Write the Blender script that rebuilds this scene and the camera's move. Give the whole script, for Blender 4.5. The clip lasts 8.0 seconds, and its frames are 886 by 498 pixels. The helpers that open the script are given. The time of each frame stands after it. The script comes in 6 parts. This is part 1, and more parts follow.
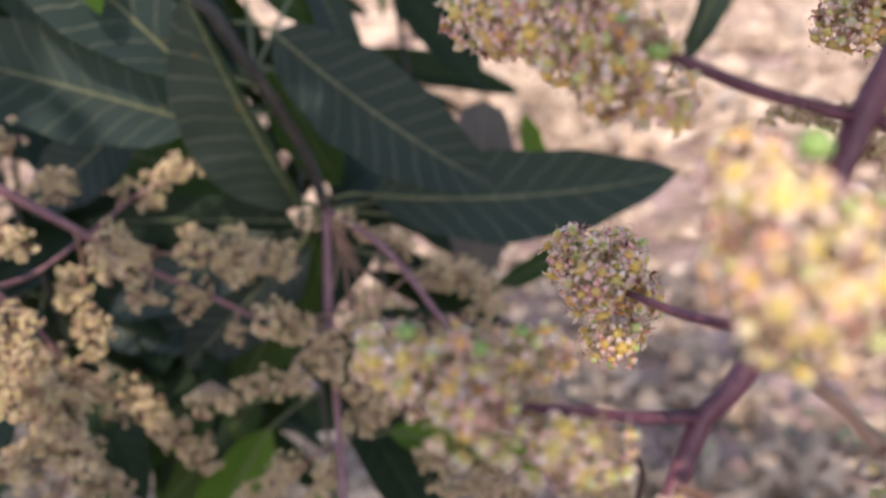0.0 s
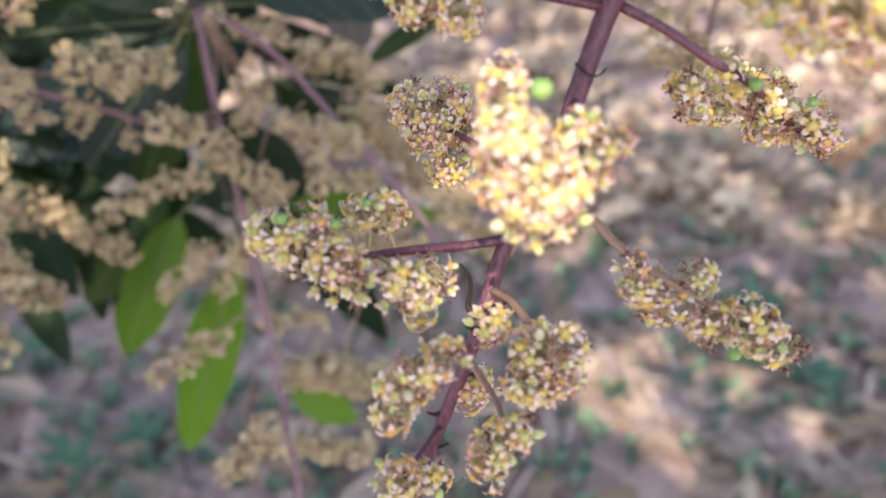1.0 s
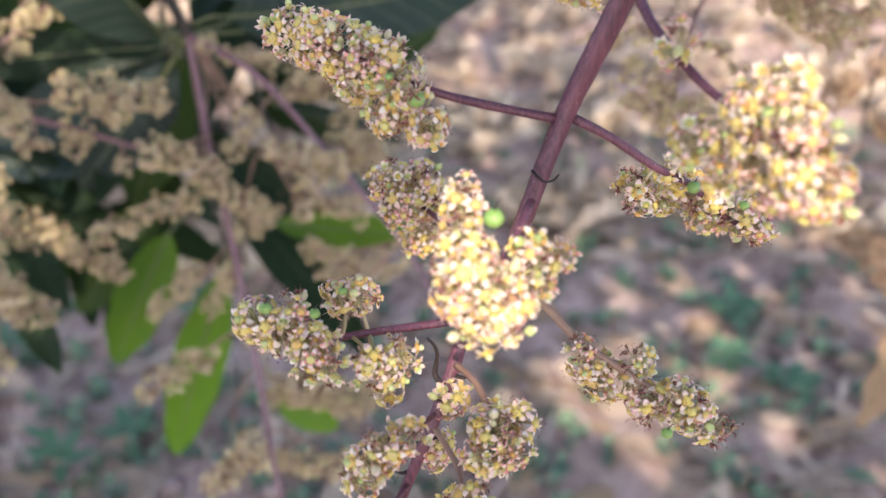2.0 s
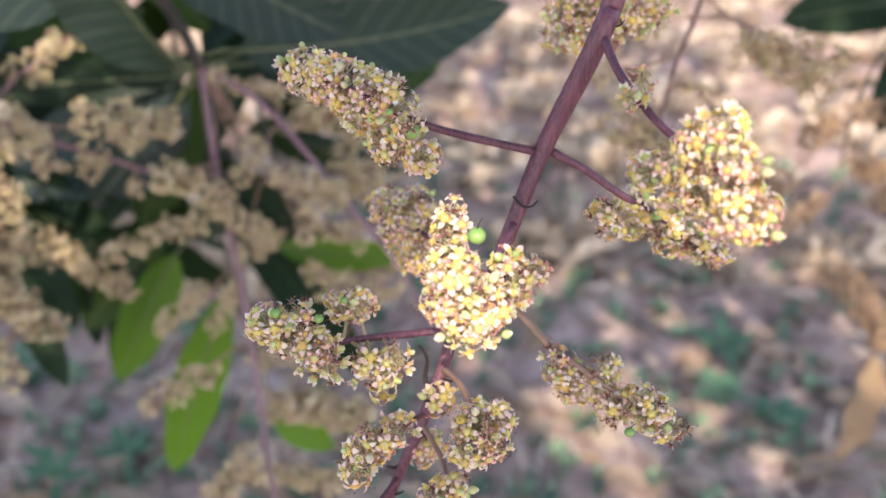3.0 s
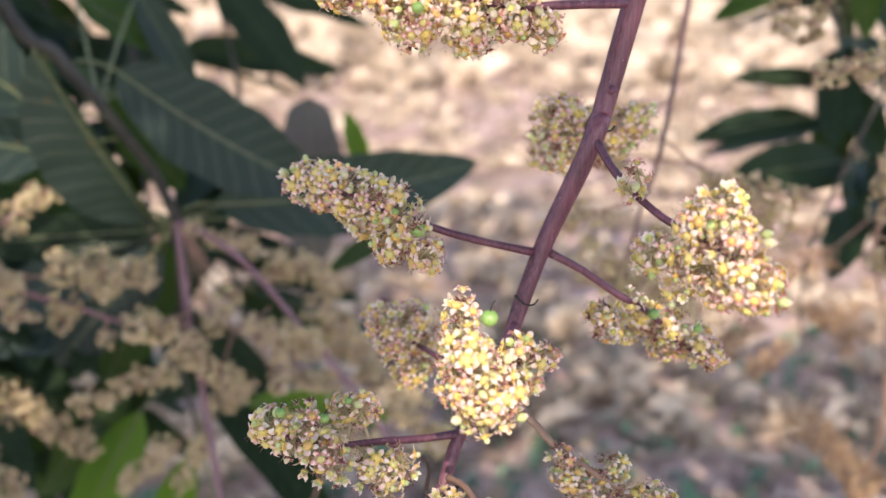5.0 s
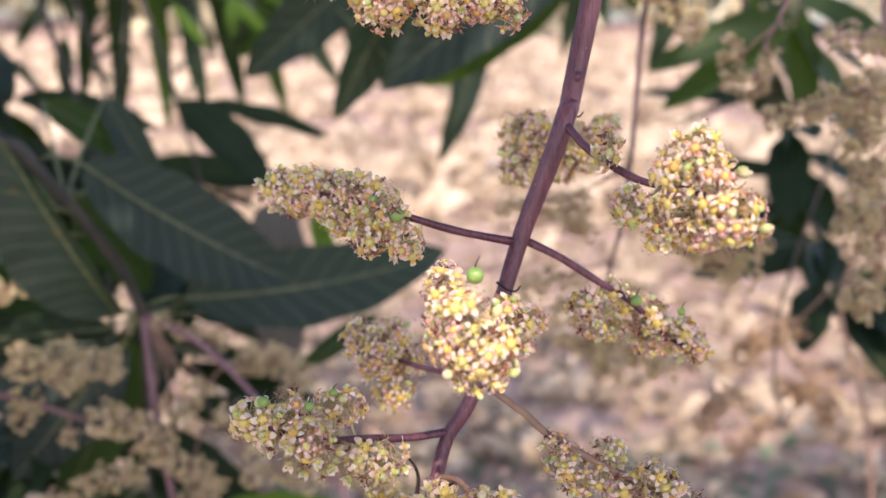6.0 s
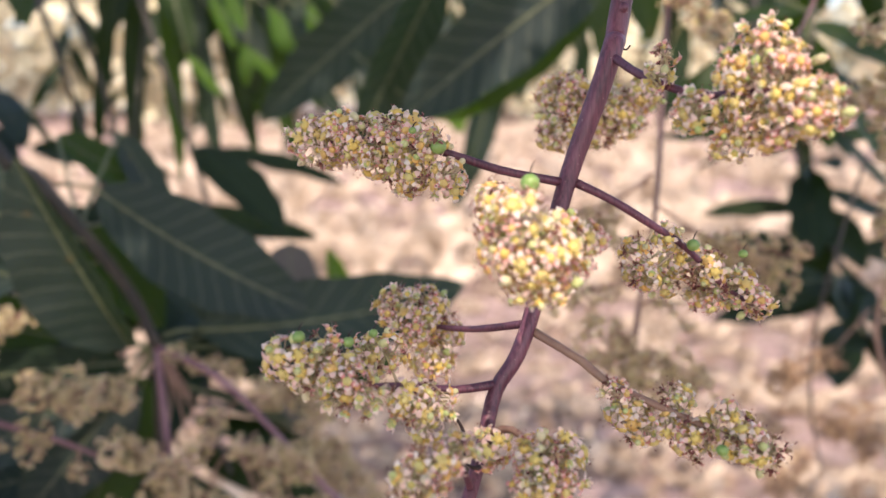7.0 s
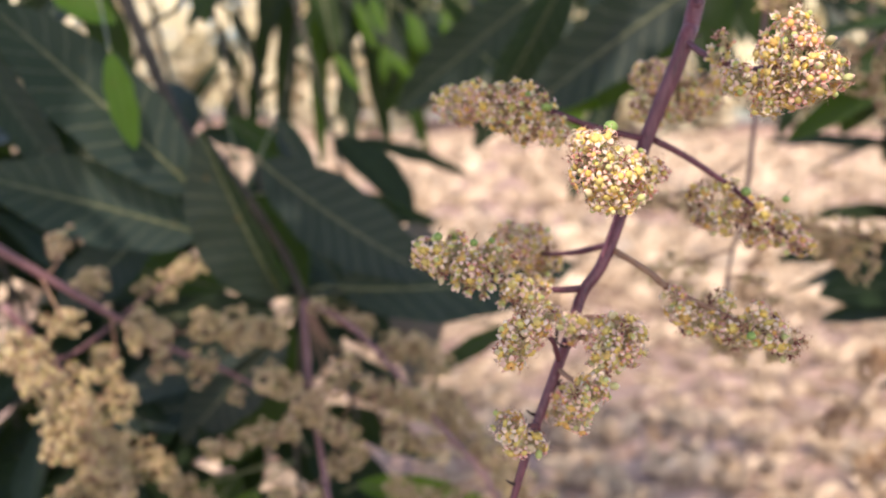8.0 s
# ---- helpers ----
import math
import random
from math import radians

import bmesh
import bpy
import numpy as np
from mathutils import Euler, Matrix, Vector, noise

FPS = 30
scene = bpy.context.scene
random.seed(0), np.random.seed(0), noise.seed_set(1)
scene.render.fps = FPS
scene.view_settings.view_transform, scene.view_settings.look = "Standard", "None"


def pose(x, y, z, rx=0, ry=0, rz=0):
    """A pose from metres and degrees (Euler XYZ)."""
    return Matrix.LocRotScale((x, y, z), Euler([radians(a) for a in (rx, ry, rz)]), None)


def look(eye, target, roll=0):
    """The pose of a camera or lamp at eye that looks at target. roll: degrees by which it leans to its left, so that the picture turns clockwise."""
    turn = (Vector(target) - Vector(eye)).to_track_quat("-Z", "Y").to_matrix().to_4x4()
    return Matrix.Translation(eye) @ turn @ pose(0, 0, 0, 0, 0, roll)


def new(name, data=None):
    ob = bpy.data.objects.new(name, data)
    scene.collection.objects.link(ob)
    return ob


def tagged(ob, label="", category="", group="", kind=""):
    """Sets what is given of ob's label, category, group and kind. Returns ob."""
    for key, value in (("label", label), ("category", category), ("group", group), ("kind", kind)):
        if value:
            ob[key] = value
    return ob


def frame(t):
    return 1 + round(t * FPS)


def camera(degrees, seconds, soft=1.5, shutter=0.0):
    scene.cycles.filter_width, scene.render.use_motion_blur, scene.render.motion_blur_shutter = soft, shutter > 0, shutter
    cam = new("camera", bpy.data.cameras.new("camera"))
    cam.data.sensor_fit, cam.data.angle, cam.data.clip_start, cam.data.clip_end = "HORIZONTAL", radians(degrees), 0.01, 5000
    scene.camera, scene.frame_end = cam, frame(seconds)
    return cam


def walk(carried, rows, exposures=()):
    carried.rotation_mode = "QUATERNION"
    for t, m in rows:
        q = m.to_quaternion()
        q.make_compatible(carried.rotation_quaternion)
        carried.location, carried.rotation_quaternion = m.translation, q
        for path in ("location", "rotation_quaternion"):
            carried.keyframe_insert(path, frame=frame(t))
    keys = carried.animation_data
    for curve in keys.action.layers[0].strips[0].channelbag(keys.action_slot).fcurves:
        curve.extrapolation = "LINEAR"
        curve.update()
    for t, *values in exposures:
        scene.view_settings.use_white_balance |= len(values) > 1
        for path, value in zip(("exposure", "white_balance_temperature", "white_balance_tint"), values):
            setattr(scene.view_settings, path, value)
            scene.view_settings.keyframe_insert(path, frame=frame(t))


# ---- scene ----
cam = camera(52.9, 8.0, soft=1.5)
cam.data.dof.use_dof = True
cam.data.dof.focus_distance = 0.322
cam.data.dof.aperture_fstop = 6.8
PATH = [
    (0, (0.068, 0.052, 1.391), (-0.0024, 1.5616, 0.8646), 2.3),
    (0.5, (0.0744, 0.0488, 1.4342), (0.1448, 1.4168, 0.6086), 0.2),
    (0.7, (0.082, 0.027, 1.442), (0.198, 1.67, 0.307), -0.1),
    (1, (0.0816, 0.0088, 1.4574), (0.1904, 1.2896, 0.5046), -0.7),
    (1.5, (0.0848, 0.0032, 1.4878), (0.2048, 1.2672, 0.5142), 0),
    (1.7, (0.088, 0.003, 1.495), (0.248, 1.583, 0.279), 0.6),
    (2.8, (0.088, -0.021, 1.518), (0.244, 1.582, 0.332), 1.3),
    (3, (0.0872, -0.032, 1.5214), (0.2224, 1.2664, 0.5958), 2.1),
    (3.5, (0.0832, -0.0336, 1.5246), (0.2296, 1.2808, 0.6238), 2.4),
    (4, (0.08, -0.0424, 1.5286), (0.2448, 1.3056, 0.6822), 2.6),
    (4.5, (0.0776, -0.048, 1.5246), (0.2768, 1.3496, 0.7726), 2.6),
    (4.7, (0.073, -0.049, 1.516), (0.334, 1.721, 0.622), 2.7),
    (5.8, (0.06, -0.063, 1.446), (0.415, 1.832, 0.912), 0.9),
    (6, (0.0592, -0.068, 1.4398), (0.356, 1.4536, 1.0446), 0.4),
    (6.5, (0.0536, -0.06, 1.423), (0.3624, 1.4776, 1.1054), -0.4),
    (7, (0.048, -0.0544, 1.383), (0.3384, 1.4992, 1.1342), -0.7),
    (7.5, (0.0552, -0.1256, 1.3862), (0.272, 1.4424, 1.1558), -0.4),
    (8, (0.0352, -0.1632, 1.363), (0.1176, 1.4184, 1.1334), 0.8),
]
walk(cam, [(t, look(eye, target, roll)) for t, eye, target, roll in PATH], [(0.0, 1.30, 6550, 19), (0.5, 1.50, 6500, 13), (1.0, 1.80, 6500, 12), (3.5, 1.76, 6500, 12), (4.5, 1.70, 6500, 11), (6.0, 1.46, 6700, 17), (7.0, 1.42, 6800, 18), (8.0, 1.36, 7100, 16)])

# ---- world and sun ----
SUN_TO = Vector((-0.10, -0.66, 0.74)).normalized()
world = bpy.data.worlds.new("sky")
scene.world = world
world.use_nodes = True
wn = world.node_tree.nodes
sky = wn.new("ShaderNodeTexSky")
sky.sky_type, sky.sun_disc = "NISHITA", False
sky.sun_elevation = math.asin(SUN_TO.z)
sky.sun_rotation = math.atan2(SUN_TO.x, SUN_TO.y)
sky.dust_density = 2.0
wn["Background"].inputs["Strength"].default_value = 0.148
world.node_tree.links.new(sky.outputs[0], wn["Background"].inputs["Color"])
sun = new("sun", bpy.data.lights.new("sun", "SUN"))
sun.data.energy, sun.data.angle, sun.data.color = 2.05, radians(0.5), (1.0, 0.88, 0.73)
sun.matrix_world = look(SUN_TO * 20, (0, 0, 0))


# ---- materials ----
class Nodes:
    """Short writing for a node tree."""

    def __init__(self, name):
        self.mat = bpy.data.materials.new(name)
        self.mat.use_nodes = True
        self.tree = self.mat.node_tree
        self.bsdf = self.tree.nodes["Principled BSDF"]
        self.out = self.tree.nodes["Material Output"]

    def add(self, kind, **inputs):
        n = self.tree.nodes.new(kind)
        for k, v in inputs.items():
            self.put(n, k.replace("_", " "), v)
        return n

    def put(self, n, key, v):
        slot = n.inputs[key]
        if isinstance(v, bpy.types.NodeSocket):
            self.tree.links.new(v, slot)
        else:
            slot.default_value = (*v, 1) if isinstance(v, tuple) and len(v) == 3 and slot.type == "RGBA" else v

    def math(self, op, a, b=0.0, c=0.0):
        n = self.tree.nodes.new("ShaderNodeMath")
        n.operation = op
        for i, v in enumerate((a, b, c)):
            if isinstance(v, bpy.types.NodeSocket):
                self.tree.links.new(v, n.inputs[i])
            else:
                n.inputs[i].default_value = v
        return n.outputs[0]

    def mix(self, fac, a, b):
        n = self.tree.nodes.new("ShaderNodeMix")
        n.data_type = "RGBA"
        for i, v in ((0, fac), (6, a), (7, b)):
            if isinstance(v, bpy.types.NodeSocket):
                self.tree.links.new(v, n.inputs[i])
            else:
                n.inputs[i].default_value = (*v, 1) if isinstance(v, tuple) else v
        return n.outputs[2]

    def ramp(self, fac, stops):
        n = self.tree.nodes.new("ShaderNodeValToRGB")
        while len(n.color_ramp.elements) < len(stops):
            n.color_ramp.elements.new(0.5)
        for e, (p, c) in zip(n.color_ramp.elements, stops):
            e.position, e.color = p, (*c, 1)
        self.tree.links.new(fac, n.inputs[0])
        return n.outputs[0]

    def noise(self, scale, detail=4.0, rough=0.55, vector=None):
        n = self.add("ShaderNodeTexNoise", Scale=scale, Detail=detail, Roughness=rough)
        v = vector if vector is not None else self.tree.nodes.new("ShaderNodeTexCoord").outputs["Object"]
        self.tree.links.new(v, n.inputs["Vector"])
        return n.outputs["Fac"]

    def bump(self, height, strength, distance):
        n = self.add("ShaderNodeBump", Strength=strength, Distance=distance, Height=height)
        self.put(self.bsdf, "Normal", n.outputs[0])

    def translucent(self, colour, amount):
        t = self.add("ShaderNodeBsdfTranslucent", Color=colour)
        m = self.tree.nodes.new("ShaderNodeMixShader")
        m.inputs[0].default_value = amount
        self.tree.links.new(self.bsdf.outputs[0], m.inputs[1])
        self.tree.links.new(t.outputs[0], m.inputs[2])
        self.tree.links.new(m.outputs[0], self.out.inputs["Surface"])


def petal_material(name, a, b, c, through_amount=0.35, rough=0.6):
    """Petal colour drawn between three tones, petal by petal and flower by flower."""
    n = Nodes(name)
    geo = n.tree.nodes.new("ShaderNodeNewGeometry")
    info = n.tree.nodes.new("ShaderNodeObjectInfo")
    r = n.math("FRACT", n.math("ADD", geo.outputs["Random Per Island"], info.outputs["Random"]))
    col = n.ramp(r, [(0.0, a), (0.5, b), (1.0, c)])
    fine = n.noise(900.0, 2.0)
    col = n.mix(n.math("MULTIPLY", fine, 0.25), col, tuple(0.7 * v for v in b))
    n.put(n.bsdf, "Base Color", col)
    n.put(n.bsdf, "Roughness", rough)
    n.put(n.bsdf, "Specular IOR Level", 0.3)
    n.translucent(col, through_amount)
    return n.mat


def stem_material(name, dark, light, scale=260.0, rough=0.45):
    n = Nodes(name)
    a, b = n.noise(scale), n.noise(scale * 0.16, 3.0)
    col = n.ramp(n.math("ADD", n.math("MULTIPLY", a, 0.45), n.math("MULTIPLY", b, 0.6)), [(0.3, dark), (0.72, light)])
    n.put(n.bsdf, "Base Color", col)
    n.put(n.bsdf, "Roughness", rough)
    n.bump(a, 0.35, 0.0006)
    return n.mat


def rachis_material(name, dark, light):
    """Purple skin streaked along the stem, with pale lenticels."""
    n = Nodes(name)
    coord = n.tree.nodes.new("ShaderNodeTexCoord")
    flat = n.add("ShaderNodeMapping", Vector=coord.outputs["Object"], Rotation=(0.0, radians(18), 0.0), Scale=(1.0, 1.0, 0.09))
    streak, cloud, fine = n.noise(900.0, 4.0, vector=flat.outputs[0]), n.noise(45.0, 3.0), n.noise(700.0, 3.0)
    t = n.math("ADD", n.math("MULTIPLY", streak, 0.6), n.math("MULTIPLY", cloud, 0.45))
    col = n.ramp(t, [(0.38, dark), (0.70, light)])
    spot = n.math("GREATER_THAN", n.noise(520.0, 1.0), 0.74)
    col = n.mix(n.math("MULTIPLY", spot, 0.55), col, (0.34, 0.22, 0.20))
    n.put(n.bsdf, "Base Color", col)
    n.put(n.bsdf, "Roughness", n.math("ADD", 0.3, n.math("MULTIPLY", fine, 0.25)))
    n.bump(n.math("ADD", streak, n.math("MULTIPLY", fine, 0.3)), 0.5, 0.0006)
    return n.mat


def leaf_material(name, dark, light, vein, glow, amount=0.22, rough=0.36, veins=11.5, gloss=0.22):
    """Blade with a pale midrib and side veins that run obliquely to the edge."""
    n = Nodes(name)
    uv = n.tree.nodes.new("ShaderNodeUVMap")
    sep = n.add("ShaderNodeSeparateXYZ", Vector=uv.outputs[0])
    u, v = sep.outputs[0], sep.outputs[1]
    side = n.math("ABSOLUTE", n.math("SUBTRACT", v, 0.5))
    wob = n.math("MULTIPLY", n.noise(4.0, 2.0, vector=uv.outputs[0]), 0.06)
    run = n.math("SUBTRACT", n.math("ADD", u, wob), n.math("MULTIPLY", n.math("POWER", side, 0.8), 0.24))
    saw = n.math("FRACT", n.math("MULTIPLY", run, veins))
    dist = n.math("ABSOLUTE", n.math("SUBTRACT", saw, 0.5))
    line = n.math("MAXIMUM", n.math("SUBTRACT", 1.0, n.math("MULTIPLY", dist, 22.0)), 0.0)
    rib = n.math("MAXIMUM", n.math("SUBTRACT", 1.0, n.math("MULTIPLY", side, 40.0)), 0.0)
    mask = n.math("MINIMUM", n.math("ADD", n.math("MULTIPLY", line, 0.85), rib), 1.0)
    info = n.tree.nodes.new("ShaderNodeObjectInfo")
    geo = n.tree.nodes.new("ShaderNodeNewGeometry")
    big, fine = n.noise(14.0), n.noise(140.0, 5.0)
    t = n.math("ADD", n.math("MULTIPLY", big, 0.5), n.math("MULTIPLY", fine, 0.25))
    t = n.math("ADD", t, n.math("MULTIPLY", n.math("FRACT", n.math("ADD", info.outputs["Random"], geo.outputs["Random Per Island"])), 0.3))
    blade = n.ramp(t, [(0.3, dark), (0.75, light)])
    col = n.mix(mask, blade, vein)
    spots = n.math("GREATER_THAN", n.noise(55.0, 2.0), 0.71)
    col = n.mix(n.math("MULTIPLY", spots, 0.5), col, (0.10, 0.07, 0.03))
    n.put(n.bsdf, "Base Color", col)
    n.put(n.bsdf, "Roughness", n.math("ADD", rough, n.math("MULTIPLY", fine, 0.2)))
    n.put(n.bsdf, "Specular IOR Level", gloss)
    n.bump(n.math("ADD", mask, n.math("MULTIPLY", fine, 0.4)), 0.5, 0.0008)
    n.translucent(n.mix(n.math("MULTIPLY", mask, 0.5), glow, vein), amount)
    return n.mat


def plain_material(name, dark, light, scale, rough=0.8, bump=0.4, depth=0.002):
    n = Nodes(name)
    a, b = n.noise(scale, 6.0), n.noise(scale * 0.12, 3.0)
    info = n.tree.nodes.new("ShaderNodeNewGeometry")
    t = n.math("ADD", n.math("MULTIPLY", a, 0.4), n.math("MULTIPLY", b, 0.35))
    t = n.math("ADD", t, n.math("MULTIPLY", info.outputs["Random Per Island"], 0.28))
    n.put(n.bsdf, "Base Color", n.ramp(t, [(0.28, dark), (0.75, light)]))
    n.put(n.bsdf, "Roughness", rough)
    n.bump(a, bump, depth)
    return n.mat


PETAL_TIP = petal_material("petal_cream", (0.93, 0.87, 0.79), (0.91, 0.64, 0.57), (0.90, 0.80, 0.64), 0.32)
PETAL_BASE = petal_material("petal_yellow", (0.86, 0.62, 0.15), (0.74, 0.68, 0.27), (0.84, 0.48, 0.15), 0.22)
PETAL_PINK = petal_material("petal_pink", (0.86, 0.46, 0.44), (0.74, 0.30, 0.26), (0.88, 0.66, 0.54), 0.22)
PETAL_OLD = petal_material("petal_withered", (0.26, 0.11, 0.08), (0.15, 0.05, 0.05), (0.46, 0.32, 0.18), 0.15, 0.8)
BUD = petal_material("bud_green", (0.50, 0.62, 0.22), (0.66, 0.68, 0.34), (0.76, 0.64, 0.46), 0.2)
ANTHER = petal_material("anther_maroon", (0.16, 0.03, 0.05), (0.10, 0.03, 0.03), (0.22, 0.06, 0.06), 0.05)
PEDICEL = petal_material("pedicel_green", (0.52, 0.54, 0.26), (0.60, 0.46, 0.32), (0.46, 0.42, 0.22), 0.15)
BACK_TIP = petal_material("petal_buff", (0.92, 0.84, 0.66), (0.80, 0.58, 0.44), (0.82, 0.78, 0.46), 0.26)
BACK_BASE = petal_material("petal_ochre", (0.68, 0.62, 0.20), (0.58, 0.50, 0.20), (0.30, 0.17, 0.11), 0.35)
BACK_PINK = petal_material("petal_rosy_buff", (0.74, 0.50, 0.42), (0.50, 0.27, 0.22), (0.82, 0.68, 0.52), 0.4)
BACK_BUD = petal_material("bud_olive", (0.56, 0.56, 0.26), (0.66, 0.58, 0.32), (0.46, 0.36, 0.20), 0.3)
DRY_TIP = petal_material("petal_dry", (0.58, 0.40, 0.24), (0.48, 0.32, 0.19), (0.62, 0.47, 0.30), 0.25)
FRUIT = stem_material("fruitlet_green", (0.14, 0.27, 0.05), (0.26, 0.39, 0.12), 500.0, 0.35)
RACHIS = rachis_material("rachis_purple", (0.060, 0.018, 0.034), (0.21, 0.075, 0.105))
RACHIS_DARK = stem_material("rachis_dark_purple", (0.07, 0.036, 0.042), (0.15, 0.085, 0.085))
RACHIS_DIM = stem_material("rachis_mauve", (0.15, 0.07, 0.09), (0.28, 0.16, 0.17))
BRANCHLET = stem_material("branchlet_tan", (0.20, 0.10, 0.085), (0.34, 0.22, 0.14))
TWIG = stem_material("twig_bark", (0.026, 0.023, 0.020), (0.080, 0.072, 0.060), 160.0, 0.7)
BARK = stem_material("trunk_bark", (0.06, 0.05, 0.04), (0.18, 0.15, 0.12), 30.0, 0.9)
BRACT = stem_material("bract_dark", (0.012, 0.008, 0.008), (0.045, 0.026, 0.022), 400.0, 0.7)
PETIOLE = stem_material("petiole_olive", (0.08, 0.10, 0.04), (0.19, 0.21, 0.10), 200.0)
LEAF = leaf_material("leaf_dark", (0.0135, 0.024, 0.026), (0.025, 0.040, 0.040), (0.17, 0.19, 0.13), (0.12, 0.27, 0.01), 0.16)
LEAF_MID = leaf_material("leaf_mid", (0.009, 0.020, 0.011), (0.022, 0.040, 0.018), (0.07, 0.10, 0.04), (0.20, 0.42, 0.01), 0.22, gloss=0.15)
# green of young leaves, also used to paint sun glow on small leaves
LEAF_YOUNG_LIT = leaf_material("leaf_young_lit", (0.030, 0.090, 0.012), (0.060, 0.145, 0.018), (0.14, 0.23, 0.05), (0.30, 0.54, 0.02), 0.46, 0.33, gloss=0.3)
LEAF_DRY = leaf_material("leaf_dry", (0.22, 0.14, 0.085), (0.40, 0.28, 0.18), (0.44, 0.33, 0.22), (0.36, 0.24, 0.12), 0.2, 0.7)
LEAF_GREY = leaf_material("leaf_grey", (0.085, 0.08, 0.075), (0.15, 0.14, 0.13), (0.18, 0.17, 0.15), (0.14, 0.13, 0.10), 0.12, 0.6)
LITTER = plain_material("dry_litter", (0.07, 0.045, 0.03), (0.46, 0.34, 0.25), 60.0)
STRAW = plain_material("dry_straw", (0.20, 0.14, 0.09), (0.74, 0.60, 0.47), 30.0, 0.7)
WEED = plain_material("weed_green", (0.07, 0.12, 0.07), (0.15, 0.23, 0.13), 40.0, 0.6)
LEAF_SUN = leaf_material("leaf_dark_thin", (0.0135, 0.024, 0.025), (0.025, 0.040, 0.037), (0.125, 0.145, 0.10), (0.40, 0.66, 0.03), 0.06)
# darkened copy of the leaf greens: deep shade put into the colour
LEAF_SHADE = leaf_material("leaf_shade", (0.008, 0.017, 0.010), (0.017, 0.030, 0.016), (0.05, 0.07, 0.03), (0.12, 0.26, 0.01), 0.10, gloss=0.12)


def ground_material():
    n = Nodes("dusty_soil")
    a, b, c = n.noise(2.2, 5.0), n.noise(16.0, 8.0, 0.65), n.noise(95.0, 6.0, 0.7)
    t = n.math("ADD", n.math("MULTIPLY", a, 0.45), n.math("MULTIPLY", b, 0.55))
    col = n.ramp(t, [(0.34, (0.10, 0.066, 0.053)), (0.49, (0.37, 0.256, 0.222)), (0.62, (0.58, 0.422, 0.380))])
    speck = n.math("GREATER_THAN", c, 0.60)
    col = n.mix(n.math("MULTIPLY", speck, 0.7), col, (0.10, 0.065, 0.05))
    pale = n.math("LESS_THAN", c, 0.36)
    col = n.mix(n.math("MULTIPLY", pale, 0.5), col, (0.58, 0.48, 0.38))
    n.put(n.bsdf, "Base Color", col)
    n.put(n.bsdf, "Roughness", 0.95)
    n.put(n.bsdf, "Specular IOR Level", 0.15)
    n.bump(n.math("ADD", b, n.math("MULTIPLY", c, 0.5)), 0.9, 0.03)
    return n.mat


SOIL = ground_material()


# ---- mesh helpers ----
def mesh_of(name, verts, faces, mats, index=None, smooth=True, uvs=None):
    me = bpy.data.meshes.new(name)
    verts = verts.tolist() if isinstance(verts, np.ndarray) else [tuple(v) for v in verts]
    me.from_pydata(verts, [], faces.tolist() if isinstance(faces, np.ndarray) else faces)
    for m in mats:
        me.materials.append(m)
    if index is not None:
        me.polygons.foreach_set("material_index", np.asarray(index, dtype=np.int32))
    me.polygons.foreach_set("use_smooth", [smooth] * len(me.polygons))
    if uvs is not None:
        layer = me.uv_layers.new(name="UVMap")
        loops = np.zeros(len(me.loops), dtype=np.int32)
        me.loops.foreach_get("vertex_index", loops)
        layer.data.foreach_set("uv", np.asarray(uvs)[loops].ravel())
    me.update()
    return me


def part(name, me, parent=None, label="", m=None):
    ob = new(name, me)
    ob.parent = parent
    if m is not None:
        ob.matrix_basis = m
    if label:
        tagged(ob, label)
    return ob


def thing(name, base, label, category, group="", kind=""):
    ob = new(name)
    ob.empty_display_size = 0.02
    ob.location = (0, 0, 0)
    return tagged(ob, label, category, group, kind)


def smooth_line(points, step):
    """Catmull-Rom through the points, about one sample every step metres."""
    p = [np.array(q, dtype=float) for q in points]
    p = [2 * p[0] - p[1]] + p + [2 * p[-1] - p[-2]]
    out = []
    for a, b, c, d in zip(p, p[1:], p[2:], p[3:]):
        k = max(2, int(np.linalg.norm(c - b) / step))
        for t in np.arange(k) / k:
            out.append(0.5 * (2 * b + (c - a) * t + (2 * a - 5 * b + 4 * c - d) * t * t + (3 * b - a - 3 * c + d) * t ** 3))
    out.append(p[-2])
    return np.array(out)


def tube_data(points, r0, r1, seg=8, step=0.008, knots=0.0, seed=0):
    line = smooth_line(points, step)
    rng = np.random.default_rng(seed)
    tang = np.gradient(line, axis=0)
    tang /= np.linalg.norm(tang, axis=1)[:, None] + 1e-12
    up = np.array([0.31, -0.83, 0.46])
    verts, faces = [], []
    for i, (p, t) in enumerate(zip(line, tang)):
        a = np.cross(t, up)
        a /= np.linalg.norm(a) + 1e-9
        b = np.cross(t, a)
        s = i / max(1, len(line) - 1)
        r = (r0(p) if callable(r0) else r0 + (r1 - r0) * s) * (1 + knots * rng.uniform(-1, 1))
        for k in range(seg):
            w = 2 * math.pi * k / seg
            verts.append(p + r * (math.cos(w) * a + math.sin(w) * b))
    n = len(line)
    for i in range(n - 1):
        for k in range(seg):
            k2 = (k + 1) % seg
            faces.append((i * seg + k, i * seg + k2, (i + 1) * seg + k2, (i + 1) * seg + k))
    faces.append(tuple(range(seg))[::-1])
    faces.append(tuple((n - 1) * seg + k for k in range(seg)))
    return verts, faces


def tube(name, points, r0, r1, mat, parent=None, label="", seg=8, step=0.008, knots=0.0):
    v, f = tube_data(points, r0, r1, seg, step, knots)
    return part(name, mesh_of(name, v, f, [mat]), parent, label)


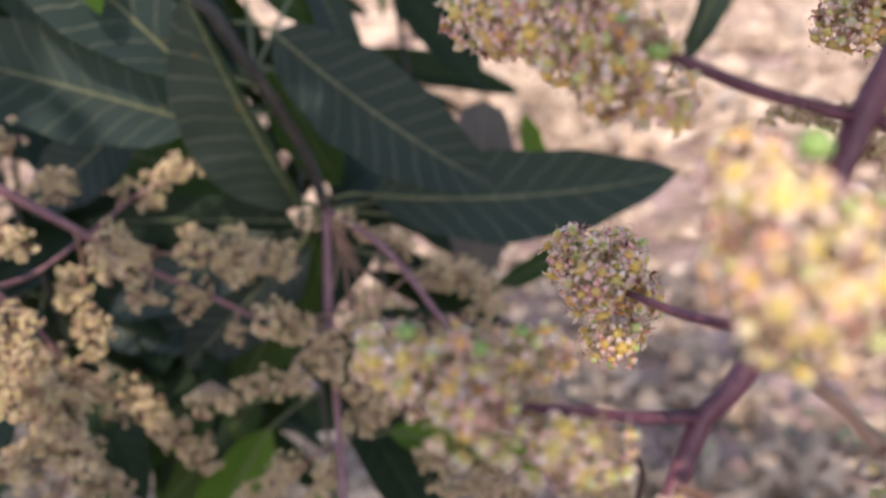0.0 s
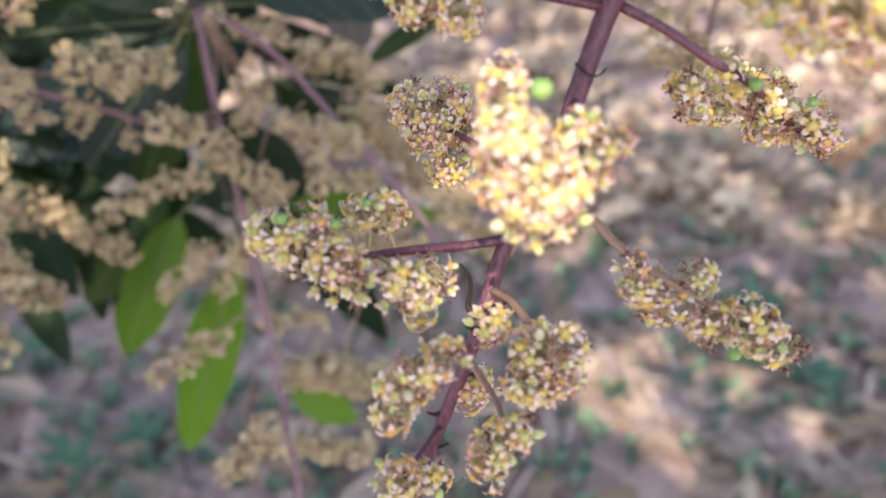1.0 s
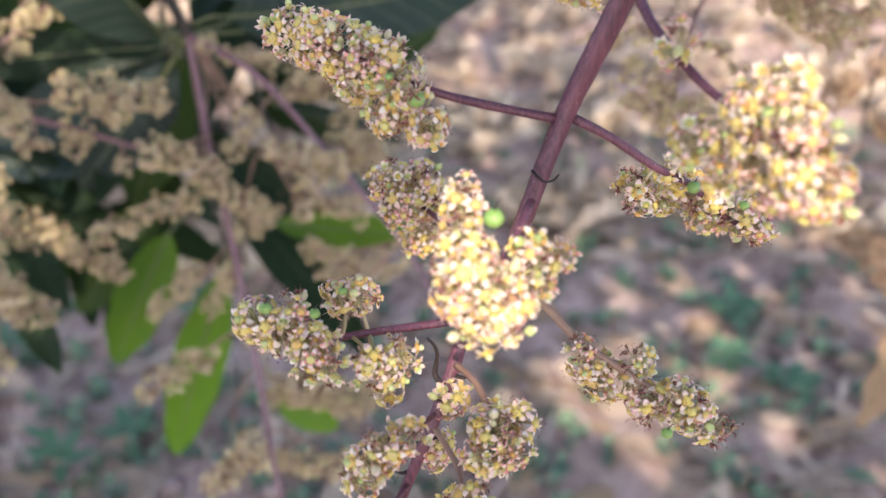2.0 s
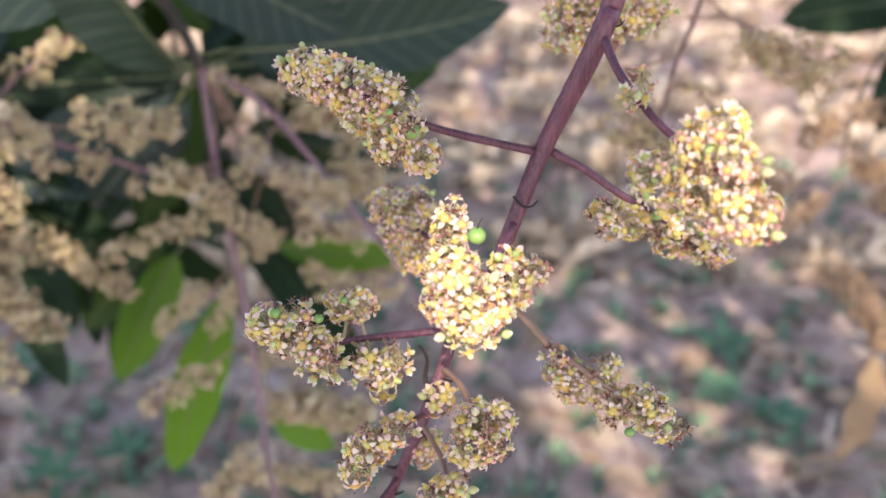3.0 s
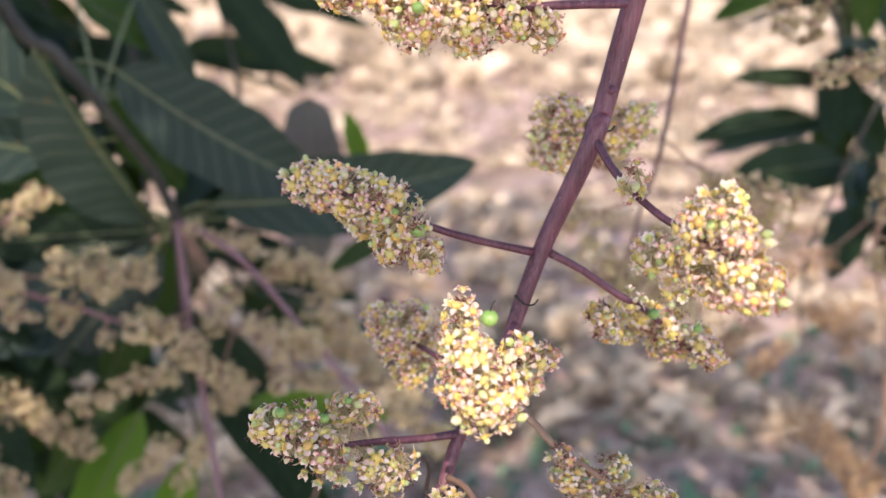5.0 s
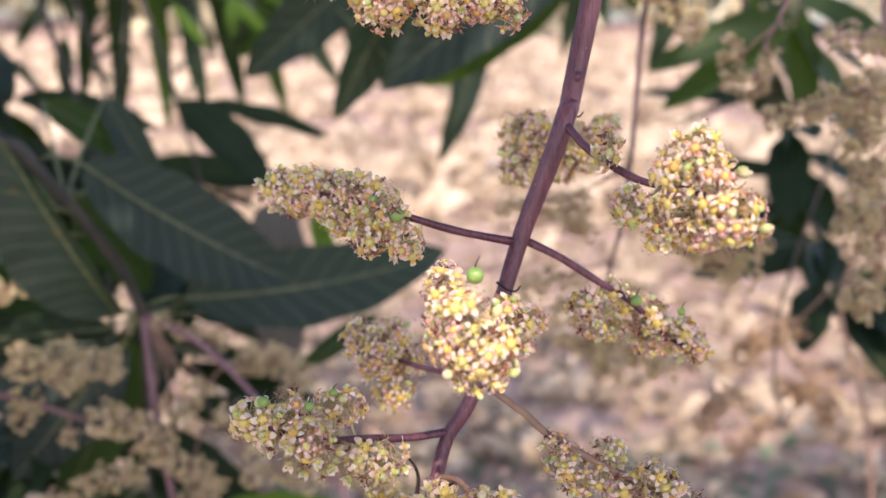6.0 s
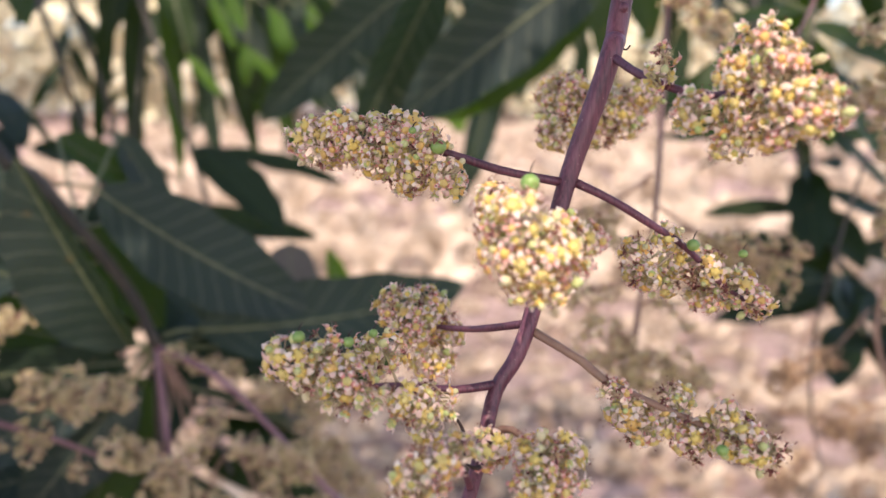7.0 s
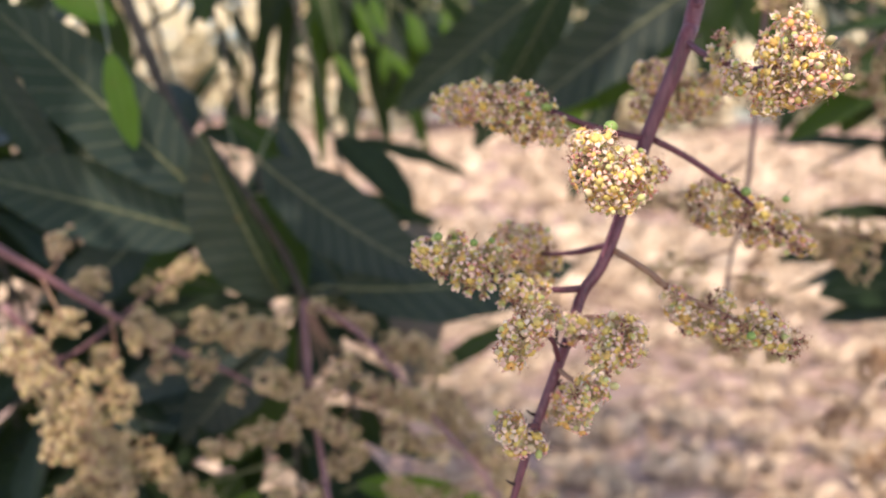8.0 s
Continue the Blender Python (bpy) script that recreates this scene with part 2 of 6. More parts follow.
def joined_tubes(list_of, seg=5, step=0.01):
    verts, faces = [], []
    for points, r0, r1 in list_of:
        v, f = tube_data(points, r0, r1, seg, step)
        o = len(verts)
        verts += v
        faces += [tuple(i + o for i in q) for q in f]
    return verts, faces


# ---- flowers ----
def petal(angle, reach, lift, curl, width, twist=0.0):
    """Seven points of one petal that leaves the disc at an angle and bends back at its tip."""
    ca, sa = math.cos(angle), math.sin(angle)

    def at(r, w, z):
        return (ca * r - sa * w, sa * r + ca * w, z)
    v = [at(0.30, -0.16, 0.0), at(0.30, 0.16, 0.0), at(reach * 0.66, -width, lift + twist), at(reach * 0.66, 0, lift + 0.07),
         at(reach * 0.66, width, lift - twist), at(reach, 0.0, lift + curl)]
    f = [(0, 1, 3), (0, 3, 2), (1, 4, 3), (2, 3, 5), (3, 4, 5)]
    return v, f


def blob(radius, rings, seg, mat, squash=1.0, z=0.0):
    v, f = [(0, 0, z - radius * squash)], []
    for i in range(1, rings):
        a = math.pi * i / rings
        for k in range(seg):
            w = 2 * math.pi * k / seg
            v.append((radius * math.sin(a) * math.cos(w), radius * math.sin(a) * math.sin(w), z - radius * squash * math.cos(a)))
    v.append((0, 0, z + radius * squash))
    for k in range(seg):
        f.append((0, 1 + (k + 1) % seg, 1 + k))
        f.append((len(v) - 1, len(v) - 1 - seg + k, len(v) - 1 - seg + (k + 1) % seg))
    for i in range(rings - 2):
        for k in range(seg):
            a, b = 1 + i * seg + k, 1 + i * seg + (k + 1) % seg
            f += [(a, b, b + seg), (a, b + seg, a + seg)]
    return v, f, [mat] * len(f)


def flower_template(kind, seed):
    """Vertices, triangles and material slots of one flower, about 1 in radius, facing up."""
    rng = random.Random(seed)
    V, F, M = [], [], []

    def join(v, f, m):
        o = len(V)
        V.extend(v)
        F.extend(tuple(i + o for i in q) for q in f)
        M.extend(m)
    if kind == "bud":
        join(*blob(0.42, 4, 7, 4, 1.2, 0.1))
    else:
        turn = rng.uniform(0, 6.28)
        for k in range(5):
            a = turn + 2 * math.pi * k / 5 + rng.uniform(-0.15, 0.15)
            if kind == "open":
                v, f = petal(a, rng.uniform(0.92, 1.12), rng.uniform(0.05, 0.30), rng.uniform(-0.40, 0.10), rng.uniform(0.23, 0.31), rng.uniform(-0.06, 0.06))
                m = [1, 0, 0, 0, 0]
            elif kind == "pink":
                v, f = petal(a, rng.uniform(0.8, 1.05), rng.uniform(0.15, 0.45), rng.uniform(-0.45, 0.2), rng.uniform(0.2, 0.3), rng.uniform(-0.1, 0.1))
                m = [2, 2, 0, 2, 0]
            elif kind == "half":
                v, f = petal(a, rng.uniform(0.50, 0.66), rng.uniform(0.40, 0.6), rng.uniform(0.0, 0.35), rng.uniform(0.24, 0.32))
                m = [1, 1, 0, 0, 0]
            else:
                v, f = petal(a, rng.uniform(0.5, 0.9), rng.uniform(0.1, 0.6), rng.uniform(-0.3, 0.4), rng.uniform(0.14, 0.24), rng.uniform(-0.2, 0.2))
                m = [3, 3, 3, 3, 2]
            join(v, f, m)
        join(*blob({"open": 0.41, "pink": 0.34, "half": 0.33, "old": 0.28}[kind], 4, 7, 3 if kind == "old" else (1 if rng.random() < 0.7 else 4), 0.75, 0.12))
        for k in range(2 if kind == "open" else 1):
            a = rng.uniform(0, 6.28)
            x, y = 0.42 * math.cos(a), 0.42 * math.sin(a)
            join([(x * 0.3, y * 0.3, 0.1), (x * 0.3 + 0.05, y * 0.3, 0.1), (x, y, 0.62)], [(0, 1, 2)], [0])
            v, f, m = blob(0.09, 2, 4, 5)
            join([(p[0] + x, p[1] + y, p[2] + 0.64) for p in v], f, m)
    join([(0.07, 0, 0.02), (-0.04, 0.06, 0.02), (-0.04, -0.06, 0.02), (0.04, 0, -1.3), (-0.02, 0.03, -1.3), (-0.02, -0.03, -1.3)],
         [(0, 1, 4), (0, 4, 3), (1, 2, 5), (1, 5, 4), (2, 0, 3), (2, 3, 5)], [6] * 6)
    return np.array(V), np.array(F), np.array(M)


KINDS = ["open", "open", "open", "open", "open", "pink", "pink", "pink", "half", "half", "half", "old", "old", "bud", "bud"]
FLOWERS = [flower_template(k, i) for i, k in enumerate(KINDS)]


def curled_petal(rng, angle, reach, lift, curl, width):
    """A petal of three rows and a tip: it rises from the disc, spreads and bends back."""
    ca, sa = math.cos(angle), math.sin(angle)
    skew = rng.uniform(-0.08, 0.08)

    def at(r, w, z):
        return (ca * r - sa * w, sa * r + ca * w, z)
    v = []
    for u, k, z in ((0.30, 0.55, 0.0), (0.58, 1.0, lift), (0.83, 0.78, lift + 0.35 * curl)):
        r = u * reach
        v += [at(r, -width * k + skew * u, z - 0.05), at(r, skew * u, z + 0.04), at(r, width * k + skew * u, z - 0.05)]
    v.append(at(reach, skew, lift + curl))
    f = []
    for i in (0, 3):
        f += [(i, i + 1, i + 4), (i, i + 4, i + 3), (i + 1, i + 2, i + 5), (i + 1, i + 5, i + 4)]
    f += [(6, 7, 9), (7, 8, 9)]
    return v, f


def fine_flower(kind, seed):
    """One flower seen close: five reflexed petals round a lobed disc, a stamen, sepals and a stalk."""
    rng = random.Random(seed)
    V, F, M = [], [], []

    def join(v, f, m):
        o = len(V)
        V.extend(v)
        F.extend(tuple(i + o for i in q) for q in f)
        M.extend(m)
    turn = rng.uniform(0, 6.28)
    if kind == "bud":
        join(*blob(0.40, 5, 8, 4, 1.25, 0.15))
        join(*blob(0.22, 3, 6, 0, 1.0, 0.55))
    else:
        for k in range(5):
            a = turn + 2 * math.pi * k / 5 + rng.uniform(-0.14, 0.14)
            if kind in ("open", "set"):
                v, f = curled_petal(rng, a, rng.uniform(1.02, 1.24), rng.uniform(0.06, 0.22), rng.uniform(-0.5, -0.05), rng.uniform(0.24, 0.32))
                m = [1, 1, 1, 1, 0, 0, 0, 0, 0, 0]
            elif kind == "pink":
                v, f = curled_petal(rng, a, rng.uniform(0.85, 1.05), rng.uniform(0.1, 0.4), rng.uniform(-0.6, 0.0), rng.uniform(0.2, 0.27))
                m = [2, 2, 2, 2, 0, 2, 0, 0, 2, 0]
            elif kind == "half":
                v, f = curled_petal(rng, a, rng.uniform(0.55, 0.70), rng.uniform(0.35, 0.5), rng.uniform(0.15, 0.45), rng.uniform(0.24, 0.3))
                m = [4, 4, 4, 4, 0, 0, 0, 0, 0, 0]
            else:
                v, f = curled_petal(rng, a, rng.uniform(0.5, 0.9), rng.uniform(0.1, 0.5), rng.uniform(-0.4, 0.5), rng.uniform(0.10, 0.18))
                m = [3, 3, 3, 3, 3, 3, 2, 3, 3, 2]
            join(v, f, m)
        size = {"open": 0.45, "set": 0.41, "pink": 0.38, "half": 0.34, "old": 0.26}[kind]
        v, f, m = blob(size, 5, 10, 3 if kind == "old" else 1, 0.62, 0.10)
        v = [(x * (1 + 0.16 * math.cos(5 * (math.atan2(y, x) - turn))), y * (1 + 0.16 * math.cos(5 * (math.atan2(y, x) - turn))), z) for x, y, z in v]
        join(v, f, m)
        if kind == "set":
            join(*blob(0.30, 5, 8, 4, 1.0, 0.46))
        for k in range({"open": 2, "set": 1, "pink": 1, "half": 1, "old": 2}[kind]):
            a = rng.uniform(0, 6.28)
            x, y, h = 0.5 * math.cos(a), 0.5 * math.sin(a), rng.uniform(0.6, 0.9)
            join([(x * 0.4, y * 0.4, 0.1), (x * 0.4 + 0.06, y * 0.4, 0.1), (x * 0.4, y * 0.4 + 0.06, 0.1), (x, y, h)], [(0, 1, 3), (1, 2, 3), (2, 0, 3)], [0, 0, 0])
            v, f, m = blob(0.085, 2, 4, 5)
            join([(p[0] + x, p[1] + y, p[2] + h) for p in v], f, m)
        for k in range(5):
            a = turn + 0.63 + 2 * math.pi * k / 5
            ca, sa = math.cos(a), math.sin(a)
            join([(0.1 * ca + 0.12 * sa, 0.1 * sa - 0.12 * ca, -0.1), (0.1 * ca - 0.12 * sa, 0.1 * sa + 0.12 * ca, -0.1), (0.62 * ca, 0.62 * sa, -0.02)], [(0, 1, 2)], [6])
    join([(0.09, 0, 0.0), (-0.05, 0.08, 0.0), (-0.05, -0.08, 0.0), (0.06, 0, -1.7), (-0.03, 0.05, -1.7), (-0.03, -0.05, -1.7)],
         [(0, 1, 4), (0, 4, 3), (1, 2, 5), (1, 5, 4), (2, 0, 3), (2, 3, 5)], [6] * 6)
    return np.array(V), np.array(F), np.array(M)


FINE_KINDS = ["open"] * 7 + ["set"] * 2 + ["pink"] * 6 + ["half"] * 3 + ["old"] * 2 + ["bud"] * 2
FINE = [fine_flower(k, 60 + i) for i, k in enumerate(FINE_KINDS)]
FRESH = [PETAL_TIP, PETAL_BASE, PETAL_PINK, PETAL_OLD, BUD, ANTHER, PEDICEL]
BUFF = [BACK_TIP, BACK_BASE, BACK_PINK, PETAL_OLD, BACK_BUD, ANTHER, PEDICEL]
DRY = [DRY_TIP, DRY_TIP, PETAL_OLD, PETAL_OLD, DRY_TIP, PETAL_OLD, PETAL_OLD]
FLOWER_MESH = [mesh_of("flower", v, f, FRESH, m) for v, f, m in FINE]


def frame_of(normal, spin):
    n = Vector(normal).normalized()
    return np.array((n.to_track_quat("Z", "Y").to_matrix() @ Matrix.Rotation(spin, 3, "Z")))


def bunch(rng, lumps, density):
    """Where the flowers of a cluster sit: on small heads round each lump (centre, radius). Gives place, outward way, spin, size, kind."""
    out = []
    lumps = [(np.array(c, dtype=float), r) for c, r in lumps]
    for c, r in lumps:
        heads = []
        for _ in range(max(5, int(14 * (r / 0.011) ** 1.2))):
            d = rng.normal(size=3)
            d /= np.linalg.norm(d)
            heads.append((c + d * r * rng.uniform(0.55, 0.98), r * rng.uniform(0.24, 0.38)))
        for h, hr in heads:
            for _ in range(max(3, int(1.05 * density * (hr / 0.0042) ** 2))):
                d = rng.normal(size=3) + 0.7 * (h - c) / r
                d /= np.linalg.norm(d)
                p = h + d * hr * rng.uniform(0.75, 1.15)
                if any(np.linalg.norm(p - c2) < 0.5 * r2 for c2, r2 in lumps):
                    continue
                out.append((p, d + rng.normal(size=3) * 0.35, rng.uniform(0, 6.28), rng.uniform(0.0027, 0.0040), int(rng.integers(len(KINDS)))))
    return out


def open_bunch(rng, lumps, withered=0.0):
    """Flowers spaced over small heads, each on its stalk, with buds and withered ones deeper in. Gives the same as bunch()."""
    out, taken = [], np.zeros((0, 3))
    lumps = [(np.array(c, dtype=float), r) for c, r in lumps]
    old = [i for i, k in enumerate(FINE_KINDS) if k == "old"]
    inner = [i for i, k in enumerate(FINE_KINDS) if k in ("bud", "half", "pink", "set")]
    for layer, gap, keep in ((1.0, 0.0043, 0.62), (0.66, 0.0038, 0.40)):
        for c, r in lumps:
            for _ in range(int(90 * (r / 0.006) ** 2)):
                d = rng.normal(size=3)
                d /= np.linalg.norm(d)
                p = c + d * (r * layer * rng.uniform(0.82, 1.12) + (0.0007 if layer == 1.0 else 0.0))
                if any(np.linalg.norm(p - c2) < keep * r2 for c2, r2 in lumps if c2 is not c):
                    continue
                if len(taken) and np.min(np.sum((taken - p) ** 2, axis=1)) < gap ** 2:
                    continue
                taken = np.vstack([taken, p])
                if layer == 1.0:
                    kind = old[int(rng.integers(len(old)))] if rng.random() < withered else int(rng.integers(len(FINE)))
                else:
                    kind = inner[int(rng.integers(len(inner)))]
                out.append((p, d + rng.normal(size=3) * 0.3, rng.uniform(0, 6.28), rng.uniform(0.0033, 0.0043) * (1.0 if layer == 1.0 else 0.8), kind))
    return out


def mass_mesh(name, spots, mats, scale=1.0, kinds=FLOWERS, smooth=False):
    """All the flowers of a list in one mesh."""
    vs, fs, ms, o = [], [], [], 0
    for p, d, spin, size, kind in spots:
        V, F, M = kinds[kind]
        vs.append(V @ (frame_of(d, spin) * size * scale).T + p)
        fs.append(F + o)
        ms.append(M)
        o += len(V)
    return mesh_of(name, np.concatenate(vs), np.concatenate(fs), mats, np.concatenate(ms), smooth=smooth)


def lumps_along(points, r0, r1, start=0.0, step=0.9, seed=0, jitter=0.35):
    line = smooth_line(points, 0.002)
    line = line[int(start * (len(line) - 1)):]
    rng = np.random.default_rng(seed)
    out, travelled, due = [], 0.0, 0.0
    total = np.linalg.norm(np.diff(line, axis=0), axis=1).sum() + 1e-9
    for a, b in zip(line, line[1:]):
        s = travelled / total
        r = r0 + (r1 - r0) * s
        if travelled >= due:
            out.append((a + rng.normal(size=3) * r * jitter * 0.6, r * rng.uniform(0.78, 1.02)))
            due = travelled + r * step
        travelled += np.linalg.norm(b - a)
    out.append((line[-1], r1))
    return out


BUDGET = [300]


def flower_branch(parent, stalk, lumps, seed, mats, stalk_mat, r0, r1, density=6.6, single=0, label="", scale=1.0, fine=False, withered=0.0):
    """A side branch with its branchlets and flowers. single: how many flowers stand as pieces of their own."""
    rng = np.random.default_rng(seed)
    ob = tube("side_branch", stalk, r0, r1, stalk_mat, parent, label, seg=7, step=0.005, knots=0.05)
    twigs = []
    line = smooth_line(stalk, 0.003)
    for c, r in lumps:
        c = np.array(c, dtype=float)
        near = line[np.argmin(np.linalg.norm(line - c, axis=1))]
        if np.linalg.norm(c - near) > 0.004:
            mid = (near + c) / 2 + rng.normal(size=3) * 0.0015
            twigs.append(([near, mid, c], r1 * 0.75, r1 * 0.45))
        for _ in range(7 if fine else 3):
            d = rng.normal(size=3)
            twigs.append(([c, c + d / np.linalg.norm(d) * r * 0.75], r1 * 0.5, r1 * 0.35))
    v, f = joined_tubes(twigs, 4, 0.006)
    tagged(part("branchlet", mesh_of("branchlet", v, f, [PEDICEL if fine else BRANCHLET]), ob), kind="stuff")
    spots = open_bunch(rng, lumps, withered) if fine else bunch(rng, lumps, density)
    order = rng.permutation(len(spots))
    single = min(single, BUDGET[0], len(spots))
    BUDGET[0] -= single
    for i in order[:single]:
        p, d, spin, size, kind = spots[i]
        m = Matrix.Translation(p) @ Matrix(frame_of(d, spin) * size * scale).to_4x4()
        part("flower", FLOWER_MESH[kind], ob, m=m)
    rest = [spots[i] for i in order[single:]]
    if rest:
        tagged(part("flower_mass", mass_mesh("flower_mass", rest, mats, scale, FINE if fine else FLOWERS, fine), ob), kind="stuff")
    return ob


def fruitlet(parent, place, radius):
    v, f, m = blob(radius, 8, 10, 0, 0.92)
    ob = part("fruitlet", mesh_of("fruitlet", v, f, [FRUIT]), parent, "round green fruitlet", Matrix.Translation(place))
    tube("style", [(0, 0, radius * 0.8), (0.0006, 0, radius * 1.6), (0.0016, 0, radius * 2.2)], 0.0003, 0.00015, BRACT, ob, seg=4, step=0.001)
    return ob


# ---- leaves ----
def leaf_data(length, width, fold=0.12, bend=0.08, wave=0.02, twist=0.0, seed=0, nu=26, nv=8, point=0.75, sway=0.0):
    """A lance-shaped blade along +x, face towards +z: fold lifts the edges, bend droops the tip, sway curves it sideways."""
    rng = random.Random(seed)
    ph, ph2 = rng.uniform(0, 6.28), rng.uniform(0, 6.28)
    verts, faces, uvs = [], [], []
    top = max((t / 200) ** 0.62 * (1 - t / 200) ** point for t in range(1, 200))
    for i in range(nu + 1):
        u = i / nu
        w = 0.5 * width * (u ** 0.62) * ((1 - u) ** point) / top if 0 < u < 1 else 0.0
        w = max(w, 0.0012 * (1 - u) + 0.0002)
        for j in range(nv + 1):
            s = 2 * j / nv - 1
            ripple = wave * length * 0.35 * s * s * math.sin(u * 17 + ph + (1.3 if s > 0 else 0)) * min(1, 4 * u)
            z = fold * w * abs(s) ** 1.4 - bend * length * u * u + ripple
            z += twist * s * w * u
            y = s * w * (1 + 0.04 * math.sin(u * 23 + ph2)) + sway * length * (u * u - u)
            verts.append((u * length, y, z))
            uvs.append((u, 0.5 + 0.5 * s))
    for i in range(nu):
        for j in range(nv):
            a = i * (nv + 1) + j
            faces.append((a, a + nv + 1, a + nv + 2, a + 1))
    return verts, faces, uvs


def axes_of(base, tip, face):
    """A pose with x from base to tip and z as near to face as it can be."""
    x = (Vector(tip) - Vector(base)).normalized()
    y = Vector(face).cross(x).normalized()
    z = x.cross(y)
    m = Matrix((x, y, z)).transposed().to_4x4()
    m.translation = base
    return m


def leaf(parent, base, tip, width, face, mat, fold=0.12, bend=0.06, wave=0.02, twist=0.0, seed=0, sway=0.0, stalk=None, rib=True, label="", point=0.75):
    length = (Vector(tip) - Vector(base)).length
    v, f, uv = leaf_data(length, width, fold, bend, wave, twist, seed, point=point, sway=sway)
    m = axes_of(base, Vector(tip), face)
    # turn the chord so that the bent tip ends at its place
    m = m @ Matrix.Rotation(-math.atan(bend), 4, "Y")
    ob = part("leaf", mesh_of("leaf", v, f, [mat], uvs=uv), parent, label, m)
    if rib:
        mid = []
        for i in range(13):
            u = i / 12
            mid.append((u * length, sway * length * (u * u - u), -bend * length * u * u + 0.0004))
        tube("midrib", mid, 0.0011 * length / 0.2, 0.0003, PETIOLE, ob, seg=5, step=0.02)
    if stalk is not None:
        st = tube("petiole", [stalk, (Vector(stalk) * 0.5 + Vector(base) * 0.5) + Vector((0, 0, 0.003)), base], 0.0017, 0.0013, PETIOLE, ob, seg=6, step=0.008)
        st.matrix_parent_inverse = m.inverted()
    return ob


# ---- ground ----
def graded(lo, hi, step, far, growth=1.35):
    mid = list(np.arange(lo, hi + step / 2, step))
    s, left, right = step, [lo], [hi]
    while right[-1] < far:
        s *= growth
        right.append(right[-1] + s)
        left.append(left[-1] - s)
    return np.array(left[:0:-1] + mid + right[1:])


def ground_height(x, y):
    near = math.exp(-max(0.0, math.hypot(x, y - 3) - 6) / 6)
    h = 0.05 * (noise.noise((x * 0.7, y * 0.7, 0.3))) + 0.04 * noise.noise((x * 3.1, y * 3.1, 1.7)) + 0.03 * noise.noise((x * 9, y * 9, 4.1))
    rise = 0.045 * min(35.0, max(0.0, y - 5.0) - 1.5 * (1 - math.exp(-max(0.0, y - 5.0) / 1.5)))
    return h * near + rise


gx, gy = graded(-3.0, 4.0, 0.06, 500), graded(0.4, 8.0, 0.06, 500)
verts = [(x, y, ground_height(x, y)) for y in gy for x in gx]
nx = len(gx)
faces = [(j * nx + i, j * nx + i + 1, (j + 1) * nx + i + 1, (j + 1) * nx + i) for j in range(len(gy) - 1) for i in range(nx - 1)]
tagged(new("ground", mesh_of("ground", verts, faces, [SOIL])), "dry pinkish dusty soil under and beyond the tree", "ground", kind="structure")


def scatter(name, count, area, build, mats, label, category, seed):
    """Many small pieces on the ground in one mesh."""
    rng = random.Random(seed)
    V, F, M = [], [], []
    for _ in range(count):
        x = rng.uniform(area[0], area[1])
        y = area[2] + (area[3] - area[2]) * rng.random() ** 1.5
        v, f, mi = build(rng)
        o = len(V)
        z = ground_height(x, y)
        V += [(a + x, b + y, c + z) for a, b, c in v]
        F += [tuple(i + o for i in q) for q in f]
        M += [mi] * len(f)
    return tagged(new(name, mesh_of(name, V, F, mats, M)), label, category, kind="stuff")


def litter_piece(rng):
    L, W = rng.uniform(0.05, 0.20), rng.uniform(0.020, 0.055)
    a, curl, tilt = rng.uniform(0, 6.28), rng.uniform(-0.6, 0.9), rng.uniform(-0.3, 0.3)
    v = []
    for i in range(5):
        u = i / 4
        w = W * math.sin(math.pi * min(0.97, max(0.03, u))) * 0.6
        for s in (-1, 0, 1):
            z = 0.006 + abs(s) * w * curl + curl * 0.12 * L * (2 * u - 1) ** 2 + tilt * (u - 0.5) * L * 0.5
            px, py = (u - 0.5) * L, s * w
            v.append((px * math.cos(a) - py * math.sin(a), px * math.sin(a) + py * math.cos(a), max(0.001, z) + 0.004))
    f = [(i * 3 + j, i * 3 + j + 1, i * 3 + j + 4, i * 3 + j + 3) for i in range(4) for j in range(2)]
    return v, f, 0 if rng.random() < 0.8 else 1


def straw_piece(rng):
    L, a = rng.uniform(0.05, 0.22), rng.uniform(0, 6.28)
    w, rise = rng.uniform(0.0015, 0.003), rng.uniform(0.0, 0.5) * L * (rng.random() ** 2)
    c, s = math.cos(a), math.sin(a)
    bow = rng.uniform(-0.1, 0.1) * L
    v = [(-s * w, c * w, 0.004), (s * w, -c * w, 0.004), (c * L / 2 - s * (bow + w), s * L / 2 + c * (bow + w), 0.008 + rise * 0.7),
         (c * L / 2 - s * (bow - w), s * L / 2 + c * (bow - w), 0.008 + rise * 0.7), (c * L, s * L, 0.005 + rise)]
    return v, [(0, 1, 3, 2), (2, 3, 4)], 0


def weed_piece(rng):
    v, f = [], []
    for _ in range(rng.randint(5, 11)):
        a, L, h = rng.uniform(0, 6.28), rng.uniform(0.012, 0.04), rng.uniform(0.005, 0.045)
        c, s, w = math.cos(a), math.sin(a), L * rng.uniform(0.25, 0.4)
        o = len(v)
        v += [(c * 0.003, s * 0.003, 0.002), (c * L * 0.5 - s * w, s * L * 0.5 + c * w, h), (c * L, s * L, h * 0.8), (c * L * 0.5 + s * w, s * L * 0.5 - c * w, h)]
        f += [(o, o + 3, o + 2, o + 1)]
    return v, f, 0


def clod_piece(rng):
    r = rng.uniform(0.006, 0.028) * (1.8 if rng.random() < 0.08 else 1)
    v, f, _ = blob(r, 4, 6, 0, 0.6)
    v = [tuple(c * rng.uniform(0.75, 1.2) for c in p) for p in v]
    return v, f, 0


